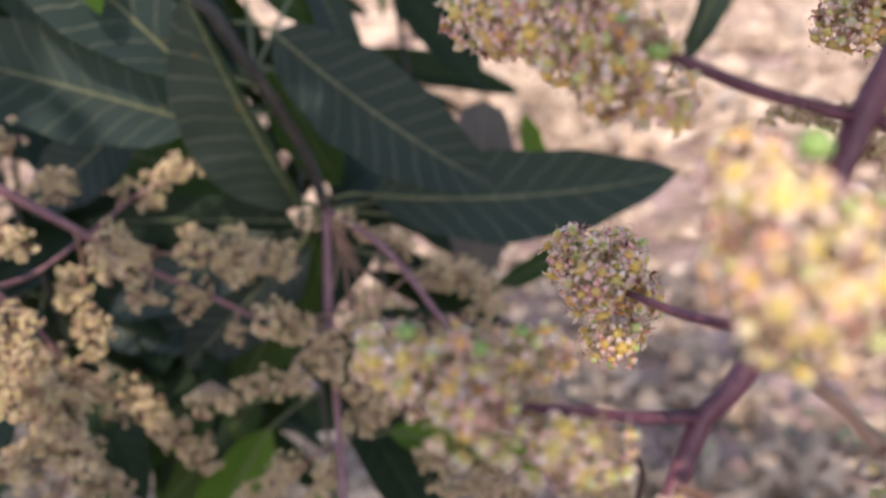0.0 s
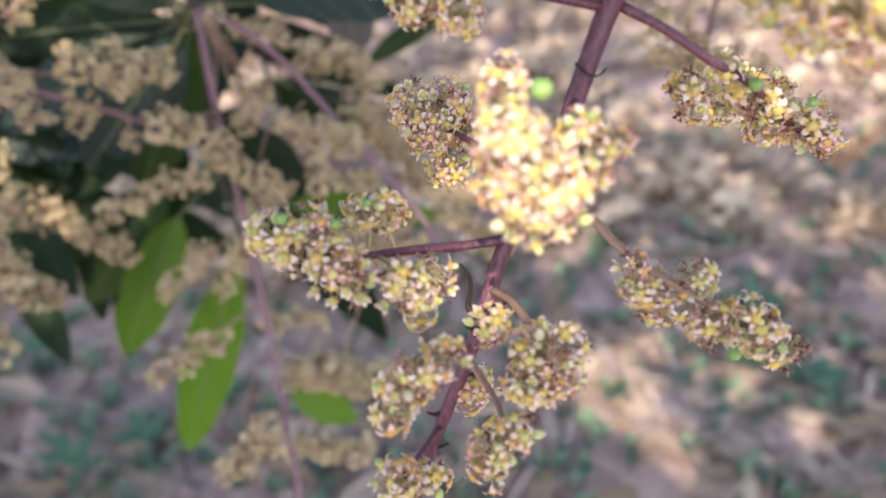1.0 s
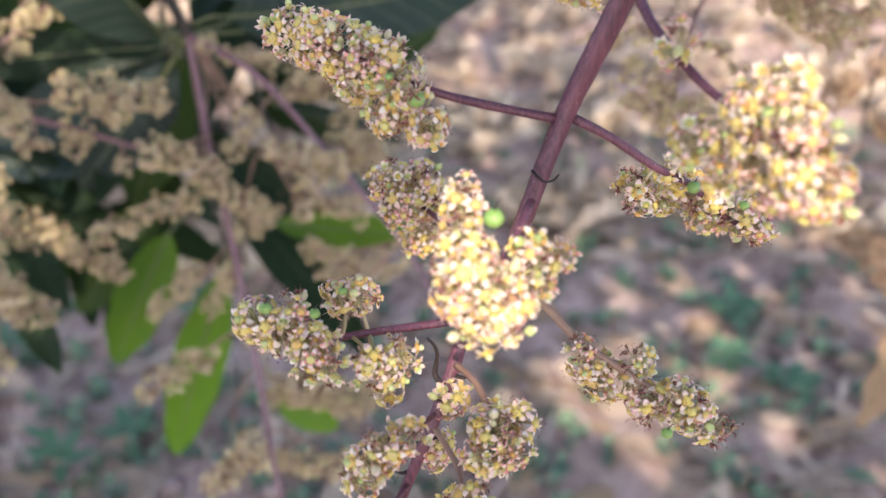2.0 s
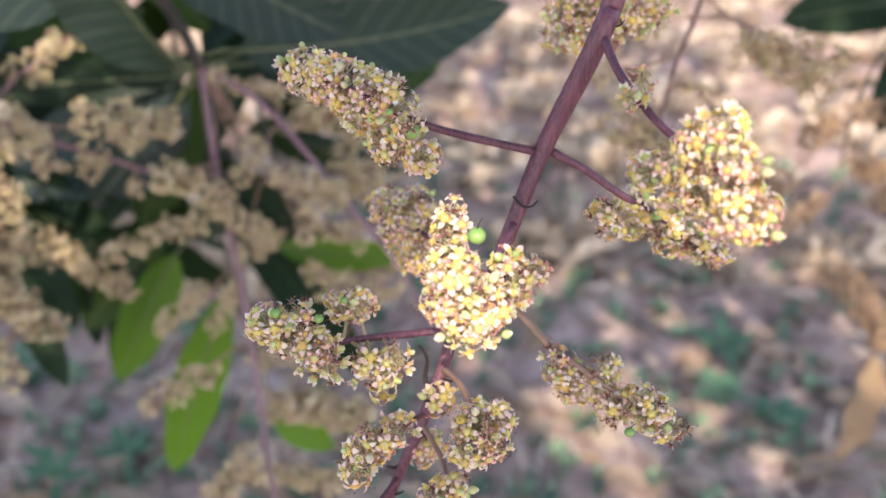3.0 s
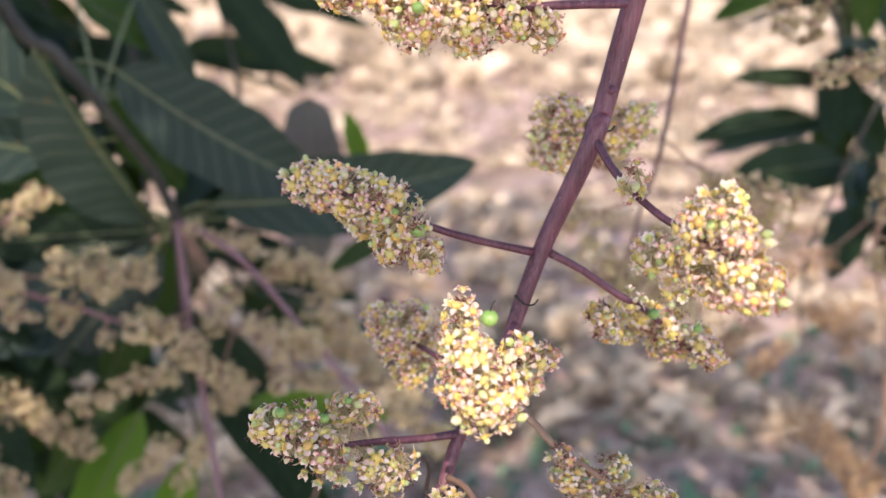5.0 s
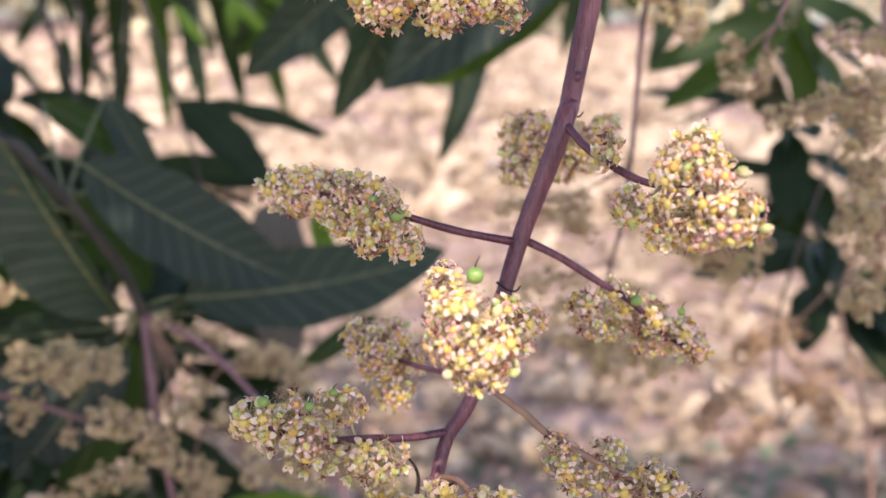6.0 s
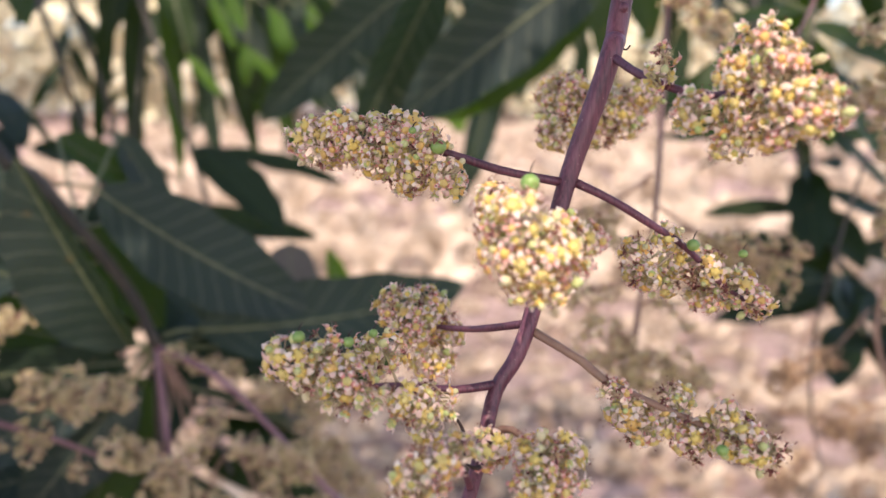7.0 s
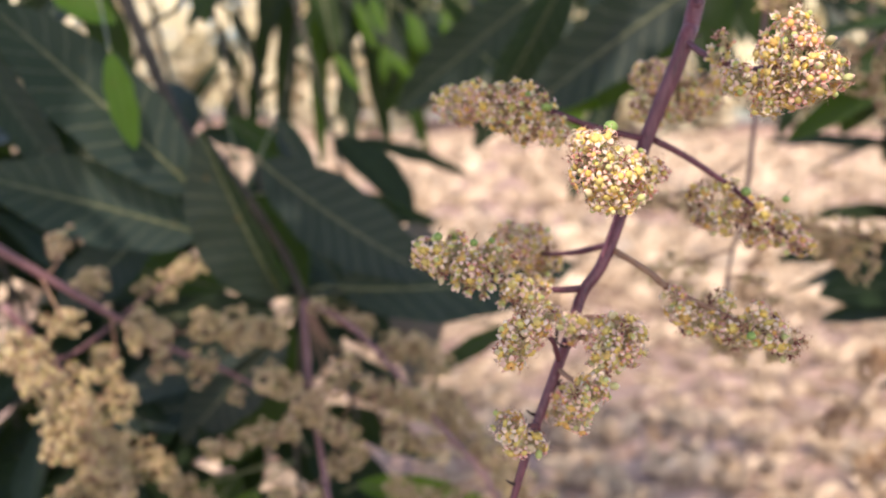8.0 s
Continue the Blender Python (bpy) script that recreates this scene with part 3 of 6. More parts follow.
def tuft_piece(rng):
    v, f = [], []
    R = rng.uniform(0.04, 0.12)
    for _ in range(rng.randint(14, 30)):
        a, L, lean = rng.uniform(0, 6.28), R * rng.uniform(0.6, 1.6), rng.uniform(0.3, 1.2)
        c, s, w = math.cos(a), math.sin(a), 0.0025
        o, bx, by = len(v), rng.uniform(-R, R) * 0.4, rng.uniform(-R, R) * 0.4
        v += [(bx - s * w, by + c * w, 0), (bx + s * w, by - c * w, 0), (bx + c * L * lean * 0.5, by + s * L * lean * 0.5, L * 0.7), (bx + c * L * lean, by + s * L * lean, L * 0.6)]
        f += [(o, o + 1, o + 2), (o + 1, o + 3, o + 2)]
    return v, f, 0


scatter("leaf_litter", 11000, (-4.0, 6.0, 0.2, 10.0), litter_piece, [LITTER, LEAF_DRY], "dry brown curled leaves lying on the soil", "leaf litter", 11)
scatter("dry_straw", 20000, (-4.0, 6.0, 0.2, 10.0), straw_piece, [STRAW], "pale dry straw and grass stems strewn on soil", "straw", 12)
scatter("weeds", 1150, (-1.6, 1.9, 0.5, 2.7), weed_piece, [WEED], "small green weeds in the shaded soil", "weeds", 13)
scatter("soil_clods", 6500, (-4.0, 6.0, 0.2, 9.0), clod_piece, [SOIL], "loose clods of dusty soil", "clods", 14)
scatter("grass_tufts", 2000, (-5.0, 7.0, 1.9, 10.0), tuft_piece, [STRAW], "dry yellowish tufts of grass on sunlit soil", "dry grass", 15)


scatter("grass_clumps", 1100, (-9.0, 13.0, 6.0, 24.0), lambda rng: (lambda q: ([tuple(3.0 * c for c in p) for p in q[0]], q[1], 0))(tuft_piece(rng)), [STRAW], "dry clumps of grass far out on the field", "dry grass", 16)


def seedling(x, y, h, seed):
    """A small broad-leaved weed standing in the shaded soil."""
    rng = random.Random(seed)
    ob = thing("weed", (x, y, 0), "small green broad-leaved weed standing in shaded soil", "weed", "weeds under the tree")
    z0 = ground_height(x, y)
    tube("stem", [(x, y, z0 - 0.01), (x + 0.006, y, z0 + h * 0.5), (x, y + 0.006, z0 + h)], 0.0025, 0.001, WEED, ob, seg=6, step=0.02)
    for k in range(11):
        a, u = 2.4 * k + rng.uniform(-0.3, 0.3), 0.25 + 0.75 * k / 10
        d = Vector((math.cos(a), math.sin(a), rng.uniform(0.0, 0.5))).normalized()
        p, L = Vector((x, y, z0 + h * u)), rng.uniform(0.05, 0.09) * (1.15 - 0.5 * u)
        leaf(ob, p + d * 0.008, p + d * (0.008 + L), L * 0.42, (0, 0, 1), WEED_LEAF, 0.15, 0.2, 0.02, 0.0, 900 + seed * 20 + k, rib=False)


WEED_LEAF = leaf_material("weed_leaf", (0.055, 0.12, 0.075), (0.10, 0.19, 0.11), (0.16, 0.25, 0.15), (0.15, 0.32, 0.08), 0.25, 0.5)
for k, (x, y, h) in enumerate(((-0.567, 1.26, 0.11), (-0.753, 1.594, 0.09), (-0.442, 1.34, 0.06), (0.90, 1.42, 0.06), (1.02, 1.36, 0.05), (0.98, 1.60, 0.06))):
    seedling(x, y, h, k)


# ---- distance: a line of shrubs across the field ----
def shrub(x, y, r, h, seed):
    rng = random.Random(seed)
    ob = thing("shrub", (x, y, 0), "sunlit straw-coloured shrub far across the field", "shrub", "shrubs across the field")
    z0 = ground_height(x, y)
    tube("trunk", [(x, y, z0 - 0.1), (x + 0.1, y, z0 + h * 0.3), (x, y + 0.1, z0 + h * 0.6)], 0.12, 0.05, BARK, ob, step=0.3)
    V, F = [], []
    for _ in range(900):
        d = Vector((rng.gauss(0, 1), rng.gauss(0, 1), rng.gauss(0, 1))).normalized()
        k = rng.uniform(0.55, 1.05) * (1 + 0.3 * noise.noise((d.x * 2 + seed, d.y * 2, d.z * 2)))
        p = Vector((x + d.x * r * k, y + d.y * r * k, z0 + h * 0.5 + d.z * h * 0.5 * k))
        a, b = Vector((rng.gauss(0, 1), rng.gauss(0, 1), rng.gauss(0, 1))).normalized() * 0.4, Vector((rng.gauss(0, 1), rng.gauss(0, 1), rng.gauss(0, 1))).normalized() * 0.24
        o = len(V)
        V += [p - a, p + b, p + a, p - b]
        F.append((o, o + 1, o + 2, o + 3))
    tagged(part("crown", mesh_of("crown", V, F, [SHRUB]), ob), kind="stuff")


SHRUB = plain_material("shrub_leaves", (0.50, 0.48, 0.32), (0.86, 0.79, 0.60), 2.0, 0.7)
rs = random.Random(5)
for k in [k for k in range(26) if k != 21]:
    shrub(-26 + k * 2.3 + rs.uniform(-0.8, 0.8), 30 + rs.uniform(-4, 6), rs.uniform(2.2, 3.4), rs.uniform(4.5, 8.0), 40 + k)

# ---- the tree overhead ----
# places that a shaft of sun reaches, with the shaft's radius
LIT = []
LIT += [((0.1054, 0.1822, 1.3492), 0.007), ((0.1085, 0.2007, 1.3554), 0.006), ((0.1139, 0.2159, 1.3572), 0.005), ((0.1119, 0.1776, 1.3401), 0.005), ((0.1944, 0.1886, 1.4015), 0.010), ((0.1970, 0.1815, 1.3951), 0.011), ((0.2000, 0.1742, 1.3850), 0.012), ((-0.1615, 0.7123, 1.2175), 0.026), ((0.1006, 0.2500, 1.4507), 0.011), ((0.0857, 0.2541, 1.4543), 0.010), ((0.1294, 0.2506, 1.4509), 0.007)]
LIT += [((-0.2488, 0.6020, 1.1866), 0.018), ((-0.2247, 0.6234, 1.0775), 0.015), ((-0.2292, 0.5542, 1.0469), 0.018), ((-0.1291, 0.7078, 1.2307), 0.013), ((-0.1442, 0.7075, 1.2774), 0.012)]
LIT += [((0.1735, 0.2573, 1.3953), 0.004), ((-0.1969, 0.6578, 1.3398), 0.02), ((-0.2749, 0.8661, 1.3721), 0.03), ((0.3030, 1.2331, 1.3761), 0.04), ((-0.2624, 0.5424, 1.1678), 0.03), ((-0.2398, 0.5386, 1.1503), 0.03), ((-0.2207, 0.5444, 1.1272), 0.03), ((-0.2173, 0.5582, 1.0837), 0.018), ((-0.2388, 0.4805, 1.0987), 0.016), ((-0.2145, 0.6712, 1.3755), 0.03), ((-0.3028, 0.8427, 1.4797), 0.03), ((-0.3299, 0.8384, 1.4402), 0.02), ((0.0353, 1.2452, 1.4465), 0.03), ((-0.0405, 1.2271, 1.4340), 0.025), ((-0.0125, 1.2365, 1.5087), 0.025), ((0.0669, 1.2301, 1.4927), 0.025), ((0.2516, 0.9507, 1.3774), 0.03), ((-0.2536, 0.6052, 1.1856), 0.01)]
LIT += [((0.595, 1.372, 0.000), 0.05), ((0.534, 1.466, 0.000), 0.04), ((0.645, 1.252, 0.000), 0.04), ((0.623, 1.928, 0.000), 0.03), ((0.934, 1.741, 0.000), 0.03), ((0.913, 1.629, -0.000), 0.02)]
LIT += [((-0.1300, 0.6560, 1.2780), 0.010), ((-0.1150, 0.6620, 1.2370), 0.009)]
GLINTS = [((0.000, 1.22, 1.519), 0.022), ((0.064, 1.22, 1.491), 0.026), ((0.022, 1.22, 1.446), 0.020), ((0.300, 1.22, 1.379), 0.036), ((0.110, 1.22, 1.500), 0.020)]
LIT += [(p, 0.02) for p, w in GLINTS]
fleck = random.Random(8)
LIT += [((fleck.uniform(0.2, 1.5), fleck.uniform(1.3, 2.7), 0.0), fleck.uniform(0.004, 0.022)) for _ in range(34)]
LIT += [((fleck.uniform(0.5, 1.5), fleck.uniform(1.1, 2.3), 0.0), fleck.uniform(0.006, 0.028)) for _ in range(30)]
# places shaded by single unseen leaves added to the crown: length, width and lie of each
ALONG, ACROSS = (0.0, 0.74, 0.66), (1.0, 0.0, 0.13)
SHADED = [((0.151, 0.204, 1.343), 0.10, 0.032, ALONG), ((0.171, 0.206, 1.380), 0.10, 0.028, ALONG), ((0.228, 0.264, 1.315), 0.10, 0.030, ALONG), ((0.164, 0.222, 1.286), 0.14, 0.045, ALONG),
          ((0.105, 0.195, 1.272), 0.13, 0.040, ACROSS), ((0.066, 0.222, 1.293), 0.075, 0.034, ACROSS), ((0.100, 0.190, 1.240), 0.14, 0.045, ACROSS)]
tree = thing("mango_tree", (-0.9, -1.1, 0), "mango tree with dense dark crown shading the ground", "tree")
tube("trunk", [(-1.0, -1.3, -0.15), (-0.98, -1.25, 0.6), (-1.02, -1.15, 1.3), (-0.95, -1.05, 2.0), (-0.9, -0.9, 2.7)], 0.17, 0.10, BARK, tree, seg=14, step=0.06, knots=0.05)
LIMB_LINES = [
    [(-0.97, -1.08, 1.9), (-0.75, -0.3, 2.35), (-0.5, 0.6, 2.45), (-0.35, 1.6, 2.4)],
    [(-0.96, -1.1, 2.0), (-0.3, -0.6, 2.45), (0.25, 0.2, 2.5), (0.75, 1.2, 2.42)],
    [(-0.93, -1.0, 2.3), (-1.3, -0.2, 2.6), (-1.6, 0.8, 2.7)],
    [(-0.9, -0.95, 2.6), (-0.1, -1.1, 2.9), (0.8, -0.9, 3.0)],
    [(-0.9, -0.9, 2.7), (-0.5, -0.4, 3.0), (0.3, -0.1, 3.1)],
    [(-0.5, 0.6, 2.45), (-0.2, 1.5, 2.44), (0.4, 1.95, 2.43), (1.0, 2.0, 2.42)],
    [(0.25, 0.2, 2.5), (0.8, 0.8, 2.46), (1.2, 1.6, 2.43)],
]
for k, pts in enumerate(LIMB_LINES):
    tube("limb", pts, 0.055, 0.018, BARK, tree, seg=9, step=0.05, knots=0.06)


LIT_AT, LIT_R, SUN_WAY = np.array([c for c, r in LIT]), np.array([r for c, r in LIT]), np.array(SUN_TO)


def in_shaft(p, d, L, W):
    """True where a leaf would stand in the way of a shaft of sun."""
    p, d = np.array(p), np.array(d)
    above = (p - LIT_AT) @ SUN_WAY > 0.04
    for k in (0.1, 0.3, 0.5, 0.7, 0.9):
        away = LIT_AT - (p + d * L * k)
        gap = np.linalg.norm(away - np.outer(away @ SUN_WAY, SUN_WAY), axis=1)
        if np.any(above & (gap < LIT_R + W * 0.4)):
            return True
    return False


def crown_leaves(count, seed):
    """Leaves of the crown above head height, thinned to let sun reach LIT, with blocking leaves added over SHADED."""
    rng = random.Random(seed)
    s = SUN_TO
    V, F, UV = [], [], []
    made = 0

    def add(m, L, W):
        o = len(V)
        for u in (0.02, 0.25, 0.55, 0.8, 1.0):
            w = W * 0.5 * math.sin(math.pi * min(0.97, u ** 0.8))
            for t in (-1, 0, 1):
                V.append(m @ Vector((u * L, t * w, abs(t) * w * 0.2 - 0.12 * L * u * u)))
                UV.append((u, 0.5 + 0.5 * t))
        for i in range(4):
            for j in range(2):
                a = o + i * 3 + j
                F.append((a, a + 3, a + 4, a + 1))
    # added blockers, each set sunward of the place it shades
    for c, L, W, way in SHADED:
        way = Vector(way)
        p = Vector(c) + s * ((2.7 - c[2]) / s.z) - way * (0.45 * L)
        add(axes_of(p, p + way, s), L, W)
    while made < count:
        gx, gy, z = rng.uniform(-1.9, 2.6), rng.uniform(0.3, 2.9), rng.uniform(2.6, 3.4)
        edge = 2.72 + 0.22 * noise.noise((gx * 1.3, 0.0, 7.0)) - 0.3 * min(1, max(0, (gx - 0.3) / 0.6))
        if made >= count * 0.97:  # extra unseen leaves, added to keep sun off the hanging panicle
            gx, gy = rng.gauss(0.33, 0.14), rng.gauss(1.38, 0.16)
        if gy > edge or abs((gx - 0.35) / 2.2) ** 2.6 + abs((gy - 1.45) / 1.5) ** 2.6 > 1.0 + 0.35 * noise.noise((gx * 1.7, gy * 1.7, 2.0)) - 0.25 * ((z - 2.6) / 0.8) ** 2:
            continue
        p = Vector((gx, gy, 0)) + s * (z / s.z)
        made += 1
        d = Vector((rng.gauss(0, 1), rng.gauss(0, 1), rng.uniform(-1.2, 0.2))).normalized()
        L, W = rng.uniform(0.14, 0.24), rng.uniform(0.04, 0.06)
        if in_shaft(p, d, L, W):
            continue
        m = axes_of(p, p + d, Vector((rng.gauss(0, 0.5), rng.gauss(0, 0.5), 1)))
        add(m, L, W)
    return mesh_of("crown", V, F, [LEAF_MID], uvs=UV)


tagged(part("crown", crown_leaves(11000, 3), tree), kind="stuff")

# ---- the near panicle ----
near = thing("flower_panicle", (0.2, 0.27, 1.5), "hanging mango panicle with purple rachis and cream-yellow flowers", "flower panicle", "mango panicles")
JT, JR, JL = (0.1725, 0.267, 1.402), (0.1575, 0.2645, 1.3555), (0.1525, 0.2635, 1.3555)
RACHIS_LINE = [(0.30, 0.45, 2.46), (0.30, 0.36, 2.1), (0.245, 0.295, 1.75), (0.1842, 0.2764, 1.4454), (0.1725, 0.267, 1.402), (0.155, 0.264, 1.3555), (0.1335, 0.2455, 1.302),
               (0.122, 0.242, 1.284), (0.1155, 0.234, 1.268), (0.107, 0.222, 1.252), (0.094, 0.2135, 1.219), (0.086, 0.211, 1.19)]
def rachis_radius(p):
    """Thick above, tapering through the forks to the foot."""
    return float(np.interp(p[2], [1.19, 1.25, 1.345, 1.385, 1.45, 1.8], [0.0016, 0.0024, 0.0033, 0.0039, 0.0043, 0.0060]))


tube("rachis", RACHIS_LINE, rachis_radius, 0.0, RACHIS, near, "smooth purple rachis", seg=14, step=0.004, knots=0.02)
# bract scars and nubs on the rachis
for c, n in (((0.1472, 0.2529, 1.3402), 0), ((0.1757, 0.2700, 1.4052), 1)):
    c = Vector(c)
    tube("bract", [c + Vector((-0.0042, -0.0005, 0.0022)), c + Vector((-0.001, -0.0042, 0.0002)), c + Vector((0.003, -0.0022, -0.0012)), c + Vector((0.0052, -0.0012, 0.0006))], 0.0006, 0.0003, BRACT, near, seg=5, step=0.001)
for px, pz, side in ((0.1165, 1.270, 1), (0.1125, 1.262, -1), (0.104, 1.246, 1), (0.0985, 1.233, -1), (0.0945, 1.221, 1), (0.0895, 1.203, -1)):
    py = 0.2135 + (pz - 1.219) * (0.31 if pz > 1.219 else 0.09)
    tube("bract", [(px, py, pz), (px + 0.0028 * side, py - 0.0015, pz + 0.0008), (px + 0.0055 * side, py - 0.002, pz + 0.0028)], 0.0011, 0.0003, BRACT, near, seg=6, step=0.001)
tube("tendril", [(0.1135, 0.2400, 1.2530), (0.1104, 0.2450, 1.2555), (0.1108, 0.2460, 1.2600), (0.1112, 0.2460, 1.2650), (0.1101, 0.2460, 1.2699), (0.1074, 0.2460, 1.2742)], 0.0014, 0.0005, BRACT, near, "withered dark curled bract", seg=6, step=0.001)


def near_branch(stalk, lumps, seed, single, r0=0.0018, r1=0.0010, mat=RACHIS, withered=0.04):
    return flower_branch(near, stalk, [(c, 1.2 * r) for c, r in lumps], seed, FRESH, mat, r0, r1, 0, single, fine=True, withered=withered)


# left branch
left_arm = [JL, (0.1294, 0.2652, 1.3605), (0.1107, 0.2643, 1.3668), (0.0950, 0.2719, 1.3709), (0.0779, 0.2899, 1.3716), (0.0660, 0.3010, 1.3705)]
b = near_branch(left_arm, [((0.0630, 0.3030, 1.3715), 0.0066), ((0.0740, 0.2940, 1.3722), 0.0074), ((0.0830, 0.2860, 1.3715), 0.0074), ((0.0920, 0.2760, 1.3720), 0.0074), ((0.0985, 0.2680, 1.3712), 0.0064),
                           ((0.0965, 0.2640, 1.3605), 0.0060), ((0.1080, 0.2565, 1.3580), 0.0048), ((0.1030, 0.2565, 1.3710), 0.0036), ((0.0870, 0.2790, 1.3660), 0.0060), ((0.0700, 0.3000, 1.3660), 0.0050)], 21, 60)
fruitlet(b, (0.1044, 0.2537, 1.3699), 0.0029)
fruitlet(b, (0.0961, 0.2585, 1.3756), 0.0014)
# lower left branch
arm = [(0.123, 0.2425, 1.286), (0.1065, 0.2407, 1.2856), (0.0892, 0.2337, 1.2903), (0.0738, 0.2287, 1.2930), (0.0612, 0.2251, 1.2982), (0.0535, 0.2265, 1.3015)]
b = near_branch(arm, [((0.0495, 0.2265, 1.3045), 0.0056), ((0.0575, 0.2250, 1.3010), 0.0066), ((0.0660, 0.2200, 1.2980), 0.0064), ((0.0710, 0.2155, 1.2945), 0.0050), ((0.0615, 0.2275, 1.3065), 0.0052), ((0.0545, 0.2270, 1.2980), 0.0046),
                      ((0.0765, 0.2400, 1.3020), 0.0046), ((0.0830, 0.2420, 1.2995), 0.0044), ((0.0850, 0.2175, 1.2890), 0.0044), ((0.0905, 0.2165, 1.2870), 0.0054), ((0.0965, 0.2225, 1.2880), 0.0044), ((0.0910, 0.2130, 1.2830), 0.0040)], 22, 60)
fruitlet(b, (0.0687, 0.2226, 1.3098), 0.0019)
fruitlet(b, (0.0531, 0.2236, 1.3123), 0.0021)
fruitlet(b, (0.0779, 0.2335, 1.3095), 0.0016)
# branch that reaches forward
arm = [(0.1445, 0.2545, 1.329), (0.1297, 0.2198, 1.3285), (0.1241, 0.1996, 1.3360), (0.1189, 0.1900, 1.3400)]
lumps = [((0.1165, 0.2230, 1.3550), 0.0030), ((0.1150, 0.2140, 1.3535), 0.0042), ((0.1140, 0.2050, 1.3520), 0.0052), ((0.1140, 0.1965, 1.3500), 0.0064), ((0.1145, 0.1900, 1.3450), 0.0078), ((0.1190, 0.1880, 1.3420), 0.0086),
         ((0.1240, 0.1900, 1.3400), 0.0074), ((0.1180, 0.1870, 1.3370), 0.0072), ((0.1165, 0.1870, 1.3500), 0.0070), ((0.1330, 0.2040, 1.3455), 0.0044), ((0.1385, 0.2035, 1.3435), 0.0042), ((0.1435, 0.2045, 1.3430), 0.0034),
         ((0.1340, 0.2000, 1.3370), 0.0044), ((0.1270, 0.1980, 1.3330), 0.0050), ((0.1250, 0.1860, 1.3340), 0.0044)]
b = near_branch(arm, lumps, 23, 70)
fruitlet(b, (0.122, 0.2, 1.361), 0.0030)
# upper right branch
arm = [JT, (0.1761, 0.2463, 1.3938), (0.1853, 0.2220, 1.3866), (0.1926, 0.1985, 1.3872), (0.1965, 0.1820, 1.3860)]
lumps = [((0.1782, 0.2320, 1.3992), 0.0028), ((0.1760, 0.2330, 1.3930), 0.0026), ((0.1763, 0.2050, 1.3810), 0.0044), ((0.1820, 0.2040, 1.3790), 0.0036), ((0.1925, 0.1938, 1.4005), 0.0052), ((0.1880, 0.2000, 1.3925), 0.0046), ((0.1955, 0.1850, 1.3930), 0.0062),
         ((0.1985, 0.1760, 1.3825), 0.0066), ((0.1975, 0.1820, 1.3850), 0.0060), ((0.1905, 0.1960, 1.3800), 0.0058), ((0.1870, 0.2020, 1.3730), 0.0050), ((0.1935, 0.1880, 1.3760), 0.0050)]
near_branch(arm, lumps, 24, 50)
# right branch
arm = [JR, (0.1723, 0.2616, 1.3481), (0.1876, 0.2580, 1.3382), (0.2024, 0.2606, 1.3287), (0.2200, 0.2620, 1.3120), (0.2320, 0.2630, 1.3050)]
lumps = [((0.1885, 0.2680, 1.3175), 0.0042), ((0.1810, 0.2590, 1.3290), 0.0034), ((0.1910, 0.2840, 1.3165), 0.0038), ((0.1945, 0.2620, 1.3330), 0.0032), ((0.2040, 0.2680, 1.3220), 0.0054), ((0.2140, 0.2660, 1.3190), 0.0058), ((0.2240, 0.2640, 1.3120), 0.0062),
         ((0.2330, 0.2630, 1.3055), 0.0052), ((0.1985, 0.2740, 1.3140), 0.0048), ((0.2150, 0.2700, 1.3085), 0.0050)]
b = near_branch(arm, lumps, 25, 30, withered=0.12)
fruitlet(b, (0.202, 0.255, 1.331), 0.0025)
fruitlet(b, (0.2179, 0.2465, 1.3283), 0.0018)
# lower right branch
arm = [(0.136, 0.2465, 1.304), (0.1508, 0.2326, 1.2952), (0.158, 0.226, 1.289), (0.1788, 0.2118, 1.2801), (0.1930, 0.2025, 1.2745), (0.2000, 0.1985, 1.2715)]
lumps = [((0.1590, 0.2225, 1.2875), 0.0030), ((0.1630, 0.2205, 1.2800), 0.0050), ((0.1665, 0.2165, 1.2750), 0.0040), ((0.1785, 0.2175, 1.2845), 0.0040), ((0.1815, 0.2080, 1.2735), 0.0052), ((0.1750, 0.2140, 1.2770), 0.0030),
         ((0.1940, 0.2015, 1.2755), 0.0054), ((0.2005, 0.1980, 1.2710), 0.0050), ((0.1910, 0.2040, 1.2825), 0.0034), ((0.1870, 0.2060, 1.2775), 0.0040)]
b = near_branch(arm, lumps, 26, 30, 0.0017, 0.0010, BRANCHLET, 0.25)
fruitlet(b, (0.1830, 0.1924, 1.2755), 0.0020)
# branch behind, left
arm = [(0.136, 0.2485, 1.306), (0.122, 0.28, 1.297), (0.108, 0.31, 1.292)]
near_branch(arm, [((0.0980, 0.3145, 1.2990), 0.0072), ((0.1099, 0.3144, 1.2965), 0.0078), ((0.1029, 0.3064, 1.2935), 0.0074), ((0.1097, 0.3051, 1.2770), 0.0062), ((0.1152, 0.3106, 1.2860), 0.0066)], 27, 0)
# branch behind, top
arm = [(0.178, 0.268, 1.42), (0.186, 0.31, 1.40), (0.193, 0.345, 1.382)]
near_branch(arm, [((0.1802, 0.3441, 1.3866), 0.0095), ((0.1783, 0.3418, 1.3736), 0.0090), ((0.1962, 0.3495, 1.3776), 0.0105), ((0.2097, 0.3473, 1.3802), 0.0090), ((0.2169, 0.3373, 1.3890), 0.0060)], 28, 0)
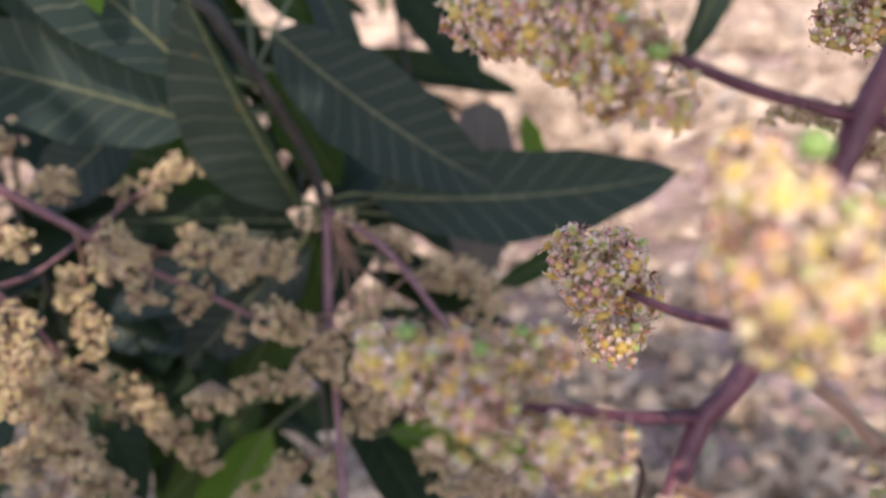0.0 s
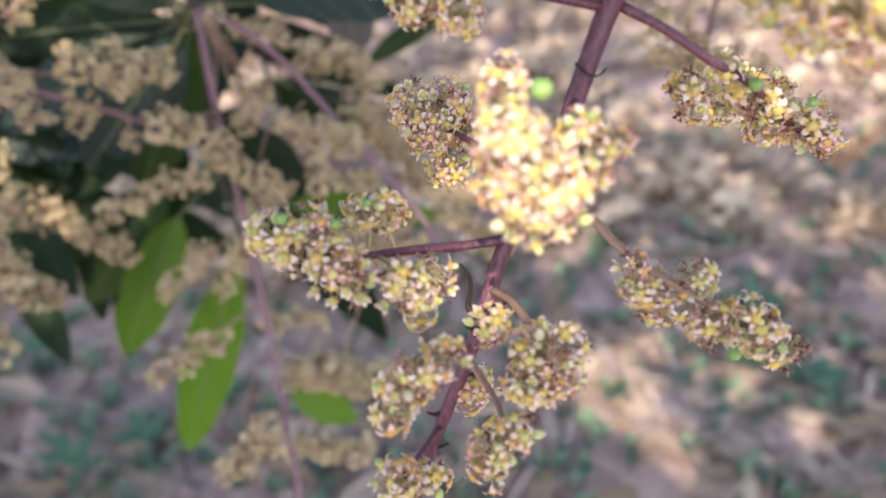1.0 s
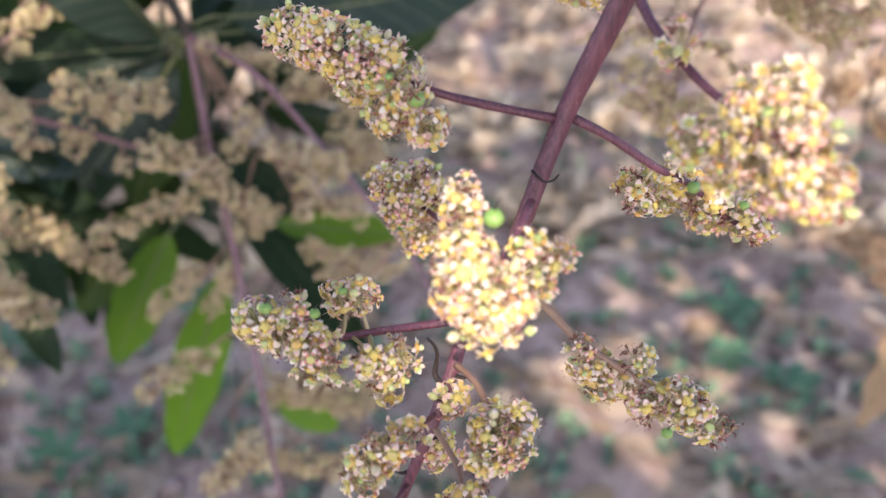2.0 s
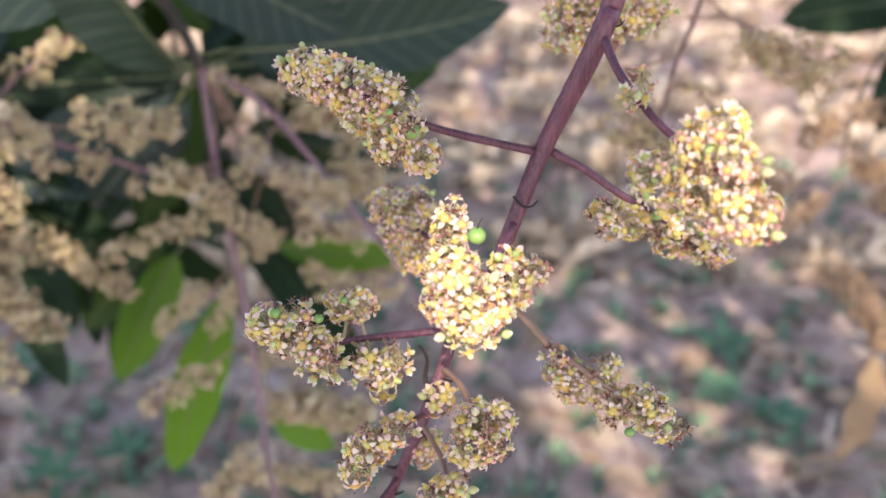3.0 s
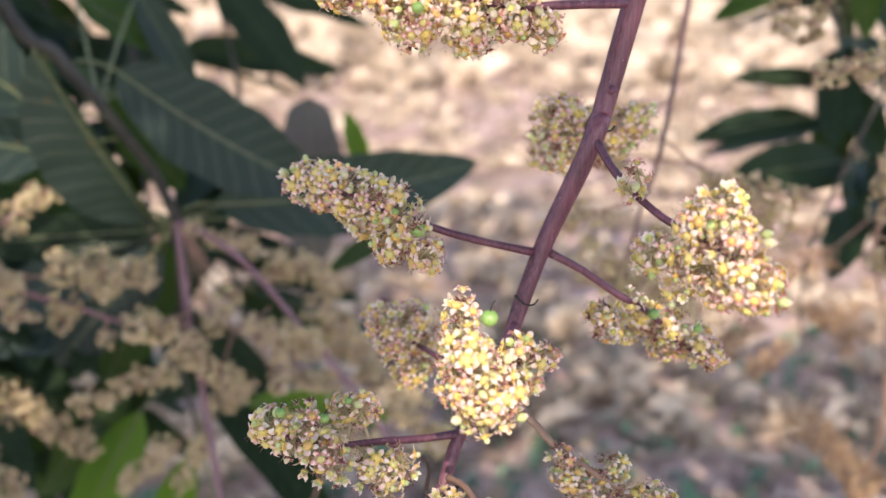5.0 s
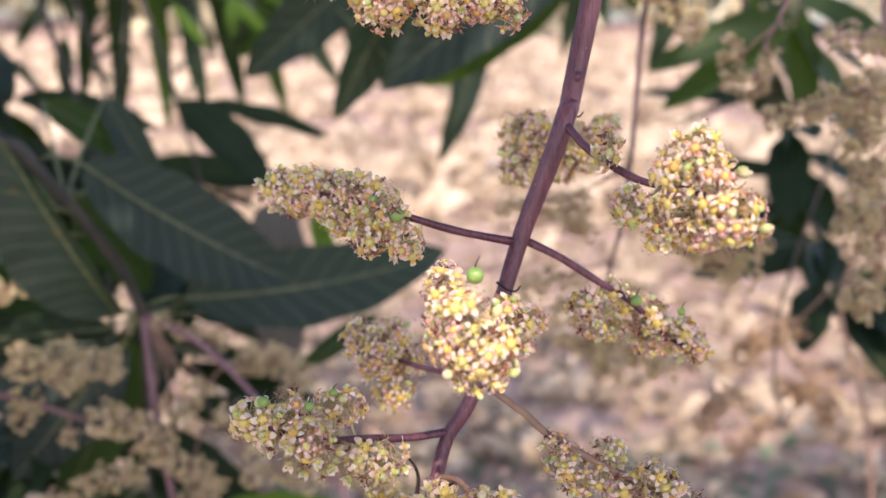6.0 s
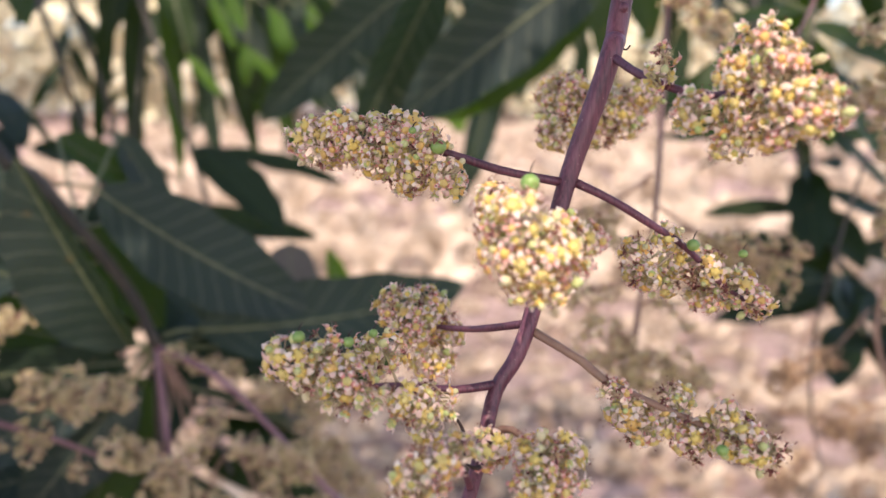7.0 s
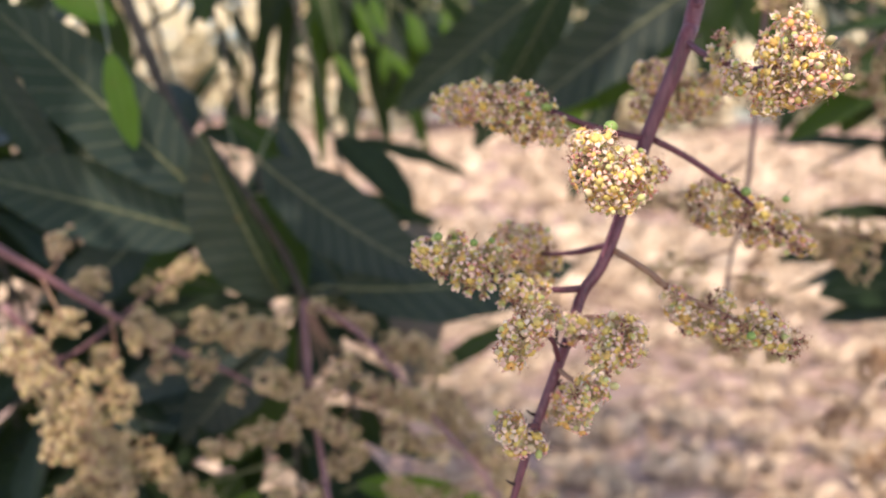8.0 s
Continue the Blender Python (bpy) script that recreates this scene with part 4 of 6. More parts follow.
# low centre
arm = [(0.1165, 0.236, 1.270), (0.1219, 0.2189, 1.2776), (0.128, 0.202, 1.273)]
near_branch(arm, [((0.1262, 0.2005, 1.2735), 0.0064), ((0.1315, 0.1960, 1.2680), 0.0056), ((0.1225, 0.1945, 1.2690), 0.0052), ((0.1335, 0.2030, 1.2750), 0.0052), ((0.1130, 0.2165, 1.2727), 0.0046), ((0.1255, 0.1950, 1.2660), 0.0044)], 29, 0, 0.0016, 0.0010, BRANCHLET)
# low left and the foot of the panicle
arm = [(0.1085, 0.2240, 1.2560), (0.1020, 0.2080, 1.2700), (0.0899, 0.1930, 1.2800)]
near_branch(arm, [((0.0966, 0.1930, 1.2818), 0.0040), ((0.0899, 0.1905, 1.2808), 0.0046), ((0.0837, 0.1880, 1.2770), 0.0044), ((0.0940, 0.1910, 1.2770), 0.0036), ((0.0816, 0.1860, 1.2695), 0.0042), ((0.0860, 0.1890, 1.2720), 0.0034)], 30, 0, 0.0013, 0.0008)
arm = [(0.1060, 0.2205, 1.2500), (0.1090, 0.2230, 1.2440), (0.1100, 0.2235, 1.2400)]
near_branch(arm, [((0.1103, 0.2220, 1.2394), 0.0044), ((0.1085, 0.2230, 1.2330), 0.0038)], 34, 0, 0.0012, 0.0008)
arm = [(0.1075, 0.2225, 1.2530), (0.1150, 0.2040, 1.2500), (0.1150, 0.1880, 1.2520)]
near_branch(arm, [((0.1150, 0.1850, 1.2540), 0.0048), ((0.1100, 0.1850, 1.2490), 0.0044), ((0.1180, 0.1850, 1.2570), 0.0036), ((0.1095, 0.1840, 1.2420), 0.0040)], 31, 0, 0.0013, 0.0008, BRANCHLET)
arm = [(0.0980, 0.2155, 1.2290), (0.0900, 0.2000, 1.2340), (0.0834, 0.1880, 1.2370)]
near_branch(arm, [((0.0822, 0.1865, 1.2380), 0.0046), ((0.0850, 0.1885, 1.2310), 0.0042), ((0.0930, 0.1950, 1.2280), 0.0038)], 32, 0, 0.0013, 0.0008)
# upper left branch
arm = [(0.1773, 0.2629, 1.4523), (0.1567, 0.2588, 1.4521), (0.1363, 0.2567, 1.4514), (0.1128, 0.2584, 1.4546), (0.0784, 0.2610, 1.4611)]
b = near_branch(arm, lumps_along(arm[2:], 0.0075, 0.0098, 0.0, 0.8, 9) + [((0.1463, 0.2538, 1.4444), 0.0045), ((0.1203, 0.2530, 1.4444), 0.007), ((0.1010, 0.2551, 1.4475), 0.008)], 33, 0)
fruitlet(b, (0.1007, 0.2440, 1.4522), 0.0022)


# ---- panicles behind ----
def back_panicle(label, stem, r0, r1, seed, stem_mat=RACHIS_DIM, mats=BUFF, density=4.3, scale=1.0):
    """A panicle farther off; gives the function that adds one side branch to it."""
    ob = thing("flower_panicle", stem[0], label, "flower panicle", "mango panicles")
    tube("rachis", stem, r0, r1, stem_mat, ob, seg=9, step=0.008, knots=0.03)
    made = []

    def spike(stalk, lumps):
        made.append(flower_branch(ob, stalk, lumps, seed + len(made), mats, BRANCHLET, 0.0013, 0.0008, density, 0, scale=scale))
    return spike


def row(a, b, ra, rb=None, seed=0):
    return lumps_along([a, b], ra, rb or ra, 0.0, 0.8, seed, 0.3)


NODE = (-0.062, 0.75, 1.177)
stem1 = [NODE, (-0.051, 0.702, 1.098), (-0.0323, 0.6357, 1.0401), (-0.0166, 0.5721, 0.9799), (-0.0048, 0.5128, 0.9132), (0.0044, 0.4750, 0.8683)]
spike = back_panicle("mauve-stemmed mango panicle with buff flower clusters", stem1, 0.0035, 0.0021, 100)
spike([(-0.0483, 0.7030, 1.1032), (-0.0641, 0.6791, 1.1108), (-0.0838, 0.6512, 1.1209)], row((-0.0856, 0.6424, 1.1256), (-0.0452, 0.6557, 1.0929), 0.0145, None, 1) + row((-0.0454, 0.6512, 1.0854), (-0.0066, 0.6379, 1.0668), 0.0114, None, 2))
spike([(-0.0461, 0.6772, 1.0703), (-0.0720, 0.6446, 1.0722), (-0.1304, 0.6153, 1.0671)], row((-0.1326, 0.6147, 1.0660), (-0.0632, 0.6453, 1.0741), 0.0094, 0.0112, 3))
spike([(-0.0383, 0.6473, 1.0214), (-0.0578, 0.6214, 1.0157), (-0.0960, 0.5983, 0.9934)], row((-0.0983, 0.5972, 0.9915), (-0.0690, 0.6197, 1.0119), 0.0107, 0.0124, 4))
spike([(-0.0362, 0.6436, 1.0155), (-0.0403, 0.6160, 1.0081), (-0.0495, 0.6072, 0.9929)], row((-0.0519, 0.6051, 0.9891), (-0.0357, 0.6192, 1.0139), 0.0107, None, 5))
spike([(-0.0248, 0.6034, 0.9693), (-0.0531, 0.5792, 0.9654), (-0.1081, 0.5553, 0.9406)], row((-0.1146, 0.5541, 0.9380), (-0.0620, 0.5739, 0.9560), 0.0104, 0.0129, 6))
spike([(-0.0189, 0.5833, 0.9365), (-0.0322, 0.5555, 0.9280), (-0.0426, 0.4817, 0.9033)], row((-0.0494, 0.4810, 0.9016), (-0.0188, 0.4954, 0.9245), 0.0133, 0.0160, 7))
spike([(-0.0247, 0.6046, 0.9712), (-0.0058, 0.5901, 0.9683), (0.0214, 0.5777, 0.9694)], row((-0.0126, 0.5870, 0.9626), (0.0213, 0.5766, 0.9675), 0.0107, None, 8))
spike([(-0.0189, 0.5833, 0.9365), (0.0021, 0.5679, 0.9322), (0.0727, 0.5480, 0.9246)], row((0.0019, 0.5634, 0.9246), (0.0770, 0.5478, 0.9246), 0.0151, None, 9))
spike([(-0.0182, 0.5518, 0.8829), (0.0081, 0.5356, 0.8976), (0.0450, 0.5112, 0.8858)], row((0.0018, 0.5219, 0.8785), (0.0542, 0.5089, 0.8839), 0.0122, None, 10))
stem2 = [NODE, (-0.0027, 0.7230, 1.1474), (0.0686, 0.6628, 1.0818), (0.1137, 0.6184, 1.0421), (0.1425, 0.5762, 1.0030)]
spike = back_panicle("mango panicle with spreading mauve stem and buff flowers", stem2, 0.0033, 0.0020, 130)
spike([(0.0234, 0.6973, 1.1096), (0.0112, 0.6731, 1.1072), (0.0076, 0.6610, 1.1062)], row((0.0098, 0.6609, 1.1062), (0.0595, 0.6604, 1.0902), 0.0140, None, 11) + row((0.0335, 0.6518, 1.0932), (0.0318, 0.6338, 1.0632), 0.0088, None, 12))
spike([(-0.0550, 0.7557, 1.1705), (-0.0496, 0.7487, 1.1692), (-0.0460, 0.7433, 1.1702)], [((-0.0455, 0.7404, 1.1713), 0.0091)])
spike([(-0.0319, 0.7497, 1.1626), (-0.0140, 0.7511, 1.1568), (0.0045, 0.7453, 1.1488)], row((-0.0320, 0.7478, 1.1594), (0.0045, 0.7453, 1.1488), 0.0102, None, 13))
spike([(0.0053, 0.7170, 1.1310), (0.0316, 0.7423, 1.1267), (0.0695, 0.7484, 1.1207)], row((0.0264, 0.7555, 1.1288), (0.0789, 0.7429, 1.1124), 0.0164, None, 14))
spike([(0.0503, 0.6842, 1.0901), (0.0778, 0.7092, 1.0759), (0.0967, 0.7096, 1.0588)], row((0.0734, 0.7282, 1.0876), (0.1108, 0.6990, 1.0423), 0.0183, None, 15))
spike([(0.0858, 0.6612, 1.0550), (0.1232, 0.6666, 1.0285), (0.1601, 0.6502, 1.0045)], row((0.1281, 0.6712, 1.0366), (0.1832, 0.6418, 0.9925), 0.0178, None, 16))
spike([(0.0053, 0.7170, 1.1310), (-0.0118, 0.6924, 1.1179), (-0.0243, 0.6749, 1.1071)], row((-0.0266, 0.6727, 1.1033), (-0.0117, 0.6947, 1.1217), 0.0107, None, 17))
spike([(0.0413, 0.6893, 1.0979), (0.0456, 0.6640, 1.0756), (0.0541, 0.6519, 1.0564)], row((0.0451, 0.6523, 1.0563), (0.0764, 0.6485, 1.0526), 0.0117, None, 18))
spike([(0.0413, 0.6893, 1.0979), (-0.0055, 0.6981, 1.0892), (-0.0266, 0.6789, 1.0361)], row((0.0015, 0.6775, 1.0362), (-0.0270, 0.6717, 1.0241), 0.0122, None, 19))
spike([(0.1118, 0.6327, 1.0295), (0.0664, 0.6467, 1.0100), (0.0382, 0.6563, 1.0041)], row((0.0402, 0.6401, 1.0084), (0.1038, 0.6315, 1.0062), 0.0160, None, 20))
spike([(0.1137, 0.6184, 1.0421), (0.0716, 0.6008, 0.9917), (0.0390, 0.5624, 0.9305)], row((0.0078, 0.5622, 0.9251), (0.0698, 0.5524, 0.9208), 0.0167, None, 21))
# the node's bare stalks, withered branchlets below the whorl
stalks = thing("bare_stalks", NODE, "bundle of bare tan stalks below the leaf whorl", "stalks")
for k, (x, y) in enumerate(((440, 290), (470, 330), (500, 300), (520, 270), (455, 240))):
    tube("stalk", [(-0.0619, 0.7584, 1.1745), Vector((-0.0520, 0.7433, 1.1406)) + Vector((0.004 * k, 0.004, -0.002 * k)), Vector((-0.0374, 0.7093, 1.1049)) + Vector(((x - 470) / 2200, 0.01, (320 - y) / 2200))], 0.0018, 0.0008, BRANCHLET, stalks, seg=6)
stem0 = [(-0.3080, 0.6013, 1.2534), (-0.2665, 0.6274, 1.2161), (-0.2198, 0.6484, 1.1790), (-0.1767, 0.6610, 1.1485), (-0.129, 0.668, 1.125), (-0.1030, 0.6766, 1.1073)]
spike = back_panicle("reddish-stemmed mango panicle with buff clusters, reaching sideways", stem0, 0.0042, 0.0018, 160)
spike([(-0.2009, 0.6509, 1.1684), (-0.1630, 0.6613, 1.1627), (-0.1129, 0.6643, 1.1646)], row((-0.1445, 0.6637, 1.1673), (-0.0792, 0.6649, 1.1619), 0.0159, 0.0126, 31) + [((-0.1097, 0.6523, 1.1602), 0.0148)])
spike([(-0.2198, 0.6484, 1.1790), (-0.2051, 0.6425, 1.1754), (-0.1904, 0.6313, 1.1716)], row((-0.1989, 0.6382, 1.1772), (-0.1840, 0.6290, 1.1643), 0.0176, None, 32))
spike([(-0.1767, 0.6610, 1.1485), (-0.1760, 0.6508, 1.1344), (-0.1800, 0.6492, 1.1303)], [((-0.1841, 0.6489, 1.1302), 0.0084), ((-0.1715, 0.6490, 1.1287), 0.0067)])
spike([(-0.1541, 0.6682, 1.1357), (-0.1519, 0.6601, 1.1276), (-0.1516, 0.6581, 1.1216)], [((-0.1516, 0.6581, 1.1216), 0.0102), ((-0.1460, 0.6633, 1.1359), 0.0119)])
spike([(-0.1160, 0.6687, 1.1170), (-0.1153, 0.6645, 1.1048), (-0.1149, 0.6624, 1.0987)], [((-0.1158, 0.6623, 1.0986), 0.0086)])
spike([(-0.2259, 0.6446, 1.1842), (-0.2231, 0.6469, 1.1598), (-0.2236, 0.6452, 1.1247)], row((-0.2329, 0.6502, 1.1402), (-0.2157, 0.6360, 1.0973), 0.0151, 0.0126, 33))
spike([(-0.2500, 0.6383, 1.1996), (-0.2482, 0.6603, 1.2018), (-0.2500, 0.6712, 1.2029)], row((-0.2531, 0.6697, 1.1988), (-0.2474, 0.6735, 1.2090), 0.0126, None, 34))
spike([(-0.2719, 0.6241, 1.2227), (-0.2593, 0.6189, 1.2366), (-0.2508, 0.6134, 1.2499)], row((-0.2545, 0.6132, 1.2497), (-0.2505, 0.6165, 1.2587), 0.0112, None, 35))
spike([(-0.2798, 0.6249, 1.2261), (-0.2570, 0.6053, 1.1971), (-0.2488, 0.6020, 1.1866)], row((-0.2602, 0.6013, 1.1861), (-0.2431, 0.6023, 1.1868), 0.0107, None, 36))
stem3 = [(-0.2850, 0.5654, 1.2081), (-0.2544, 0.5897, 1.1521), (-0.2418, 0.6178, 1.1095), (-0.2292, 0.6283, 1.0770)]
spike = back_panicle("mango panicle with buff and sunlit flower clusters", stem3, 0.0036, 0.0012, 190)
spike([(-0.2418, 0.6178, 1.1095), (-0.2377, 0.6229, 1.0929), (-0.2246, 0.6227, 1.0755)], row((-0.2357, 0.6261, 1.0869), (-0.2222, 0.6208, 1.0697), 0.0108, None, 41))
spike([(-0.2487, 0.6041, 1.1318), (-0.2296, 0.6463, 1.0678), (-0.1876, 0.6551, 1.0266)], row((-0.2157, 0.6622, 1.0507), (-0.1452, 0.6640, 0.9857), 0.0160, 0.0119, 42))
spike([(-0.2544, 0.5897, 1.1521), (-0.2443, 0.5759, 1.1111), (-0.2393, 0.5687, 1.0897)], row((-0.2469, 0.5682, 1.0894), (-0.2090, 0.5756, 1.0751), 0.0168, None, 43))
spike([(-0.2443, 0.5759, 1.1111), (-0.2322, 0.5742, 1.0742), (-0.2195, 0.5685, 1.0563)], row((-0.2282, 0.5768, 1.0507), (-0.2042, 0.5756, 1.0442), 0.0142, None, 44) + [((-0.2272, 0.5537, 1.0452), 0.0160), ((-0.2444, 0.5533, 1.0463), 0.0137)])
spike([(-0.2623, 0.5911, 1.1572), (-0.2549, 0.5711, 1.1293), (-0.2518, 0.5639, 1.1082)], row((-0.2486, 0.5575, 1.1199), (-0.2432, 0.5518, 1.1027), 0.0110, None, 45))
spike([(-0.2322, 0.5742, 1.0742), (-0.2206, 0.5894, 1.0250), (-0.2125, 0.6044, 1.0063)], row((-0.2166, 0.6042, 1.0062), (-0.1951, 0.6013, 0.9951), 0.0142, None, 46))
spike([(-0.2075, 0.5703, 1.0731), (-0.2039, 0.5620, 1.0597), (-0.2003, 0.5536, 1.0462)], row((-0.1998, 0.5658, 1.0664), (-0.1962, 0.5575, 1.0530), 0.0134, None, 47) + row((-0.2089, 0.5378, 1.0192), (-0.2046, 0.5274, 1.0024), 0.0110, None, 48))
spike([(-0.2723, 0.5849, 1.1712), (-0.2667, 0.5549, 1.1831), (-0.2196, 0.5534, 1.1194)], row((-0.2692, 0.5440, 1.1766), (-0.2220, 0.5541, 1.1240), 0.0192, 0.0174, 49))
spike([(-0.2429, 0.5568, 1.1352), (-0.2230, 0.5608, 1.0998), (-0.2144, 0.5570, 1.0767)], row((-0.2230, 0.5605, 1.0975), (-0.2158, 0.5567, 1.0744), 0.0122, None, 50))
# upper left, caught by the sun
spike = back_panicle("small mango panicle with sunlit pale flower clusters", [(-0.2773, 0.5890, 1.1531), (-0.2625, 0.6505, 1.1450), (-0.2273, 0.6937, 1.1730), (-0.1980, 0.7034, 1.1969), (-0.1601, 0.7136, 1.2211)], 0.0022, 0.001, 220)
spike([(-0.2007, 0.7009, 1.1934), (-0.1791, 0.7076, 1.2062), (-0.1611, 0.7124, 1.2196)], row((-0.1876, 0.7091, 1.2080), (-0.1611, 0.7124, 1.2196), 0.0111, 0.0119, 51) + [((-0.1902, 0.6982, 1.1898), 0.0102)])
spike([(-0.2157, 0.6973, 1.1861), (-0.2113, 0.7015, 1.1934), (-0.2091, 0.7031, 1.1963)], [((-0.2091, 0.7031, 1.1963), 0.0102)])

# panicles on the other side
stemR = [(0.3539, 0.6122, 1.6443), (0.3481, 0.5970, 1.5144), (0.3445, 0.5970, 1.4355), (0.332, 0.58, 1.305), (0.3212, 0.5787, 1.2487), (0.3135, 0.5695, 1.1965)]
spike = back_panicle("mango panicle with thin dark stem and dull buff flowers", stemR, 0.0034, 0.0014, 240, RACHIS_DARK, BUFF)
spike([(0.3290, 0.5729, 1.3093), (0.3568, 0.5568, 1.2890), (0.3816, 0.5466, 1.2776)], row((0.3649, 0.5482, 1.2769), (0.4272, 0.5377, 1.2723), 0.0126, 0.0101, 61))
spike([(0.3246, 0.5785, 1.3267), (0.3025, 0.5897, 1.3120), (0.2871, 0.6026, 1.2917)], row((0.2827, 0.6030, 1.2915), (0.3042, 0.5916, 1.2775), 0.0079, None, 62))
spike([(0.3310, 0.5837, 1.3327), (0.3103, 0.5944, 1.3141), (0.2870, 0.6070, 1.3017)], row((0.2451, 0.6241, 1.2936), (0.3045, 0.6030, 1.2994), 0.0081, 0.0108, 63))
spike([(0.3226, 0.5765, 1.2898), (0.3569, 0.5696, 1.2896), (0.3904, 0.5593, 1.2722)], row((0.3735, 0.5636, 1.2766), (0.4193, 0.5481, 1.2462), 0.0123, None, 64))
spike([(0.3229, 0.5802, 1.2574), (0.3145, 0.5738, 1.2183), (0.3091, 0.5704, 1.1966)], row((0.2919, 0.5748, 1.2010), (0.3257, 0.5634, 1.1790), 0.0195, None, 65) + row((0.3436, 0.5616, 1.1876), (0.3602, 0.5547, 1.1701), 0.0124, None, 66))
spike([(0.3458, 0.5976, 1.4650), (0.3518, 0.5850, 1.4602), (0.3593, 0.5713, 1.4513)], row((0.3436, 0.5779, 1.4678), (0.3669, 0.5672, 1.4389), 0.0151, 0.0117, 67))
spike([(0.3215, 0.582, 1.2550), (0.2900, 0.586, 1.2450), (0.2530, 0.585, 1.2360)], [((0.2509, 0.585, 1.2338), 0.0080), ((0.2640, 0.587, 1.2370), 0.0085), ((0.2749, 0.585, 1.2468), 0.0075), ((0.2890, 0.585, 1.2380), 0.0085), ((0.3020, 0.585, 1.2430), 0.0065)])
spike([(0.3160, 0.577, 1.2300), (0.3380, 0.583, 1.2330), (0.3640, 0.585, 1.2100)], [((0.3380, 0.583, 1.2330), 0.0055), ((0.3509, 0.585, 1.2268), 0.0060), ((0.3647, 0.585, 1.2093), 0.0060)])
spike = back_panicle("mango panicle with thick buff flower spikes beside dark leaves", [(0.4884, 0.5715, 1.5777), (0.4599, 0.5603, 1.4958), (0.4372, 0.5555, 1.4508), (0.4193, 0.5524, 1.4180)], 0.0022, 0.0012, 260)
spike([(0.4305, 0.5543, 1.4385), (0.4156, 0.5548, 1.4263), (0.4027, 0.5549, 1.4140)], row((0.3990, 0.5573, 1.4223), (0.4019, 0.5517, 1.3976), 0.0109, None, 71))
spike([(0.4238, 0.5532, 1.4262), (0.4273, 0.5499, 1.4139), (0.4226, 0.5483, 1.4016)], row((0.4273, 0.5499, 1.4139), (0.4161, 0.5479, 1.3934), 0.0092, None, 72))
spike([(0.4511, 0.5595, 1.4835), (0.4304, 0.5629, 1.4795), (0.4178, 0.5641, 1.4735)], row((0.3973, 0.5687, 1.4757), (0.4300, 0.5612, 1.4713), 0.0109, None, 73))
spike = back_panicle("mango panicle with long buff flower spikes", [(0.5007, 0.5020, 1.5558), (0.4839, 0.5065, 1.4602), (0.4923, 0.4904, 1.3907), (0.4914, 0.4831, 1.3040)], 0.003, 0.0014, 270)
spike([(0.4889, 0.4935, 1.4023), (0.4472, 0.4892, 1.3915), (0.3990, 0.4856, 1.3773)], row((0.3953, 0.4863, 1.3774), (0.4702, 0.4854, 1.3951), 0.0084, 0.0155, 74))
spike([(0.4909, 0.5019, 1.4447), (0.4682, 0.4936, 1.4331), (0.4566, 0.4952, 1.4293)], row((0.4491, 0.4971, 1.4313), (0.4756, 0.4913, 1.4292), 0.0108, None, 75))
spike([(0.4912, 0.4859, 1.3675), (0.4747, 0.4844, 1.3445), (0.4659, 0.4814, 1.3214)], row((0.4698, 0.4894, 1.3638), (0.4627, 0.4765, 1.2944), 0.0173, None, 76))
spike([(0.4880, 0.4809, 1.3406), (0.4795, 0.4707, 1.2828), (0.4771, 0.4747, 1.2492)], row((0.4783, 0.4801, 1.2766), (0.4731, 0.4755, 1.2492), 0.0136, None, 77))
# dried panicle
spike = back_panicle("dried brown mango panicle hanging low", [(0.7009, 0.7367, 1.2955), (0.6514, 0.7432, 1.1619), (0.6677, 0.7127, 1.0569), (0.6717, 0.6816, 0.9401), (0.6956, 0.7377, 0.7600)], 0.003, 0.0014, 290, BRANCHLET, DRY, 2.6)
spike([(0.6459, 0.7472, 1.1735), (0.6148, 0.7539, 1.1350), (0.5893, 0.7623, 1.1078)], row((0.5833, 0.7634, 1.1078), (0.6143, 0.7509, 1.1232), 0.0135, None, 81))
spike([(0.6630, 0.7212, 1.0860), (0.6357, 0.7314, 1.0644), (0.6291, 0.7391, 1.0484)], row((0.6296, 0.7421, 1.0604), (0.6345, 0.7240, 1.0349), 0.0160, None, 82))
spike([(0.6863, 0.7547, 0.9077), (0.6770, 0.7562, 0.8728), (0.6689, 0.7648, 0.8663)], row((0.6558, 0.7814, 0.8884), (0.7089, 0.7380, 0.8337), 0.0233, None, 83))

spike = back_panicle("withered tan mango panicle with shrunken clusters", [(0.640, 0.760, 1.330), (0.600, 0.745, 1.230), (0.575, 0.735, 1.150), (0.600, 0.770, 1.060), (0.630, 0.790, 0.985)], 0.0020, 0.0010, 300, TWIG, DRY, 2.6)
spike([(0.585, 0.738, 1.185), (0.560, 0.728, 1.150), (0.540, 0.720, 1.120)], row((0.548, 0.722, 1.128), (0.528, 0.716, 1.112), 0.0130, None, 84))
spike([(0.578, 0.738, 1.140), (0.520, 0.700, 1.095), (0.465, 0.665, 1.072)], row((0.500, 0.688, 1.082), (0.458, 0.662, 1.068), 0.0120, None, 85))
spike([(0.600, 0.770, 1.060), (0.625, 0.785, 1.045), (0.655, 0.800, 1.025)], row((0.630, 0.788, 1.040), (0.668, 0.805, 1.018), 0.0140, None, 86))
spike([(0.615, 0.780, 1.020), (0.590, 0.775, 0.995), (0.570, 0.770, 0.980)], row((0.592, 0.775, 0.996), (0.560, 0.768, 0.975), 0.0120, None, 87))


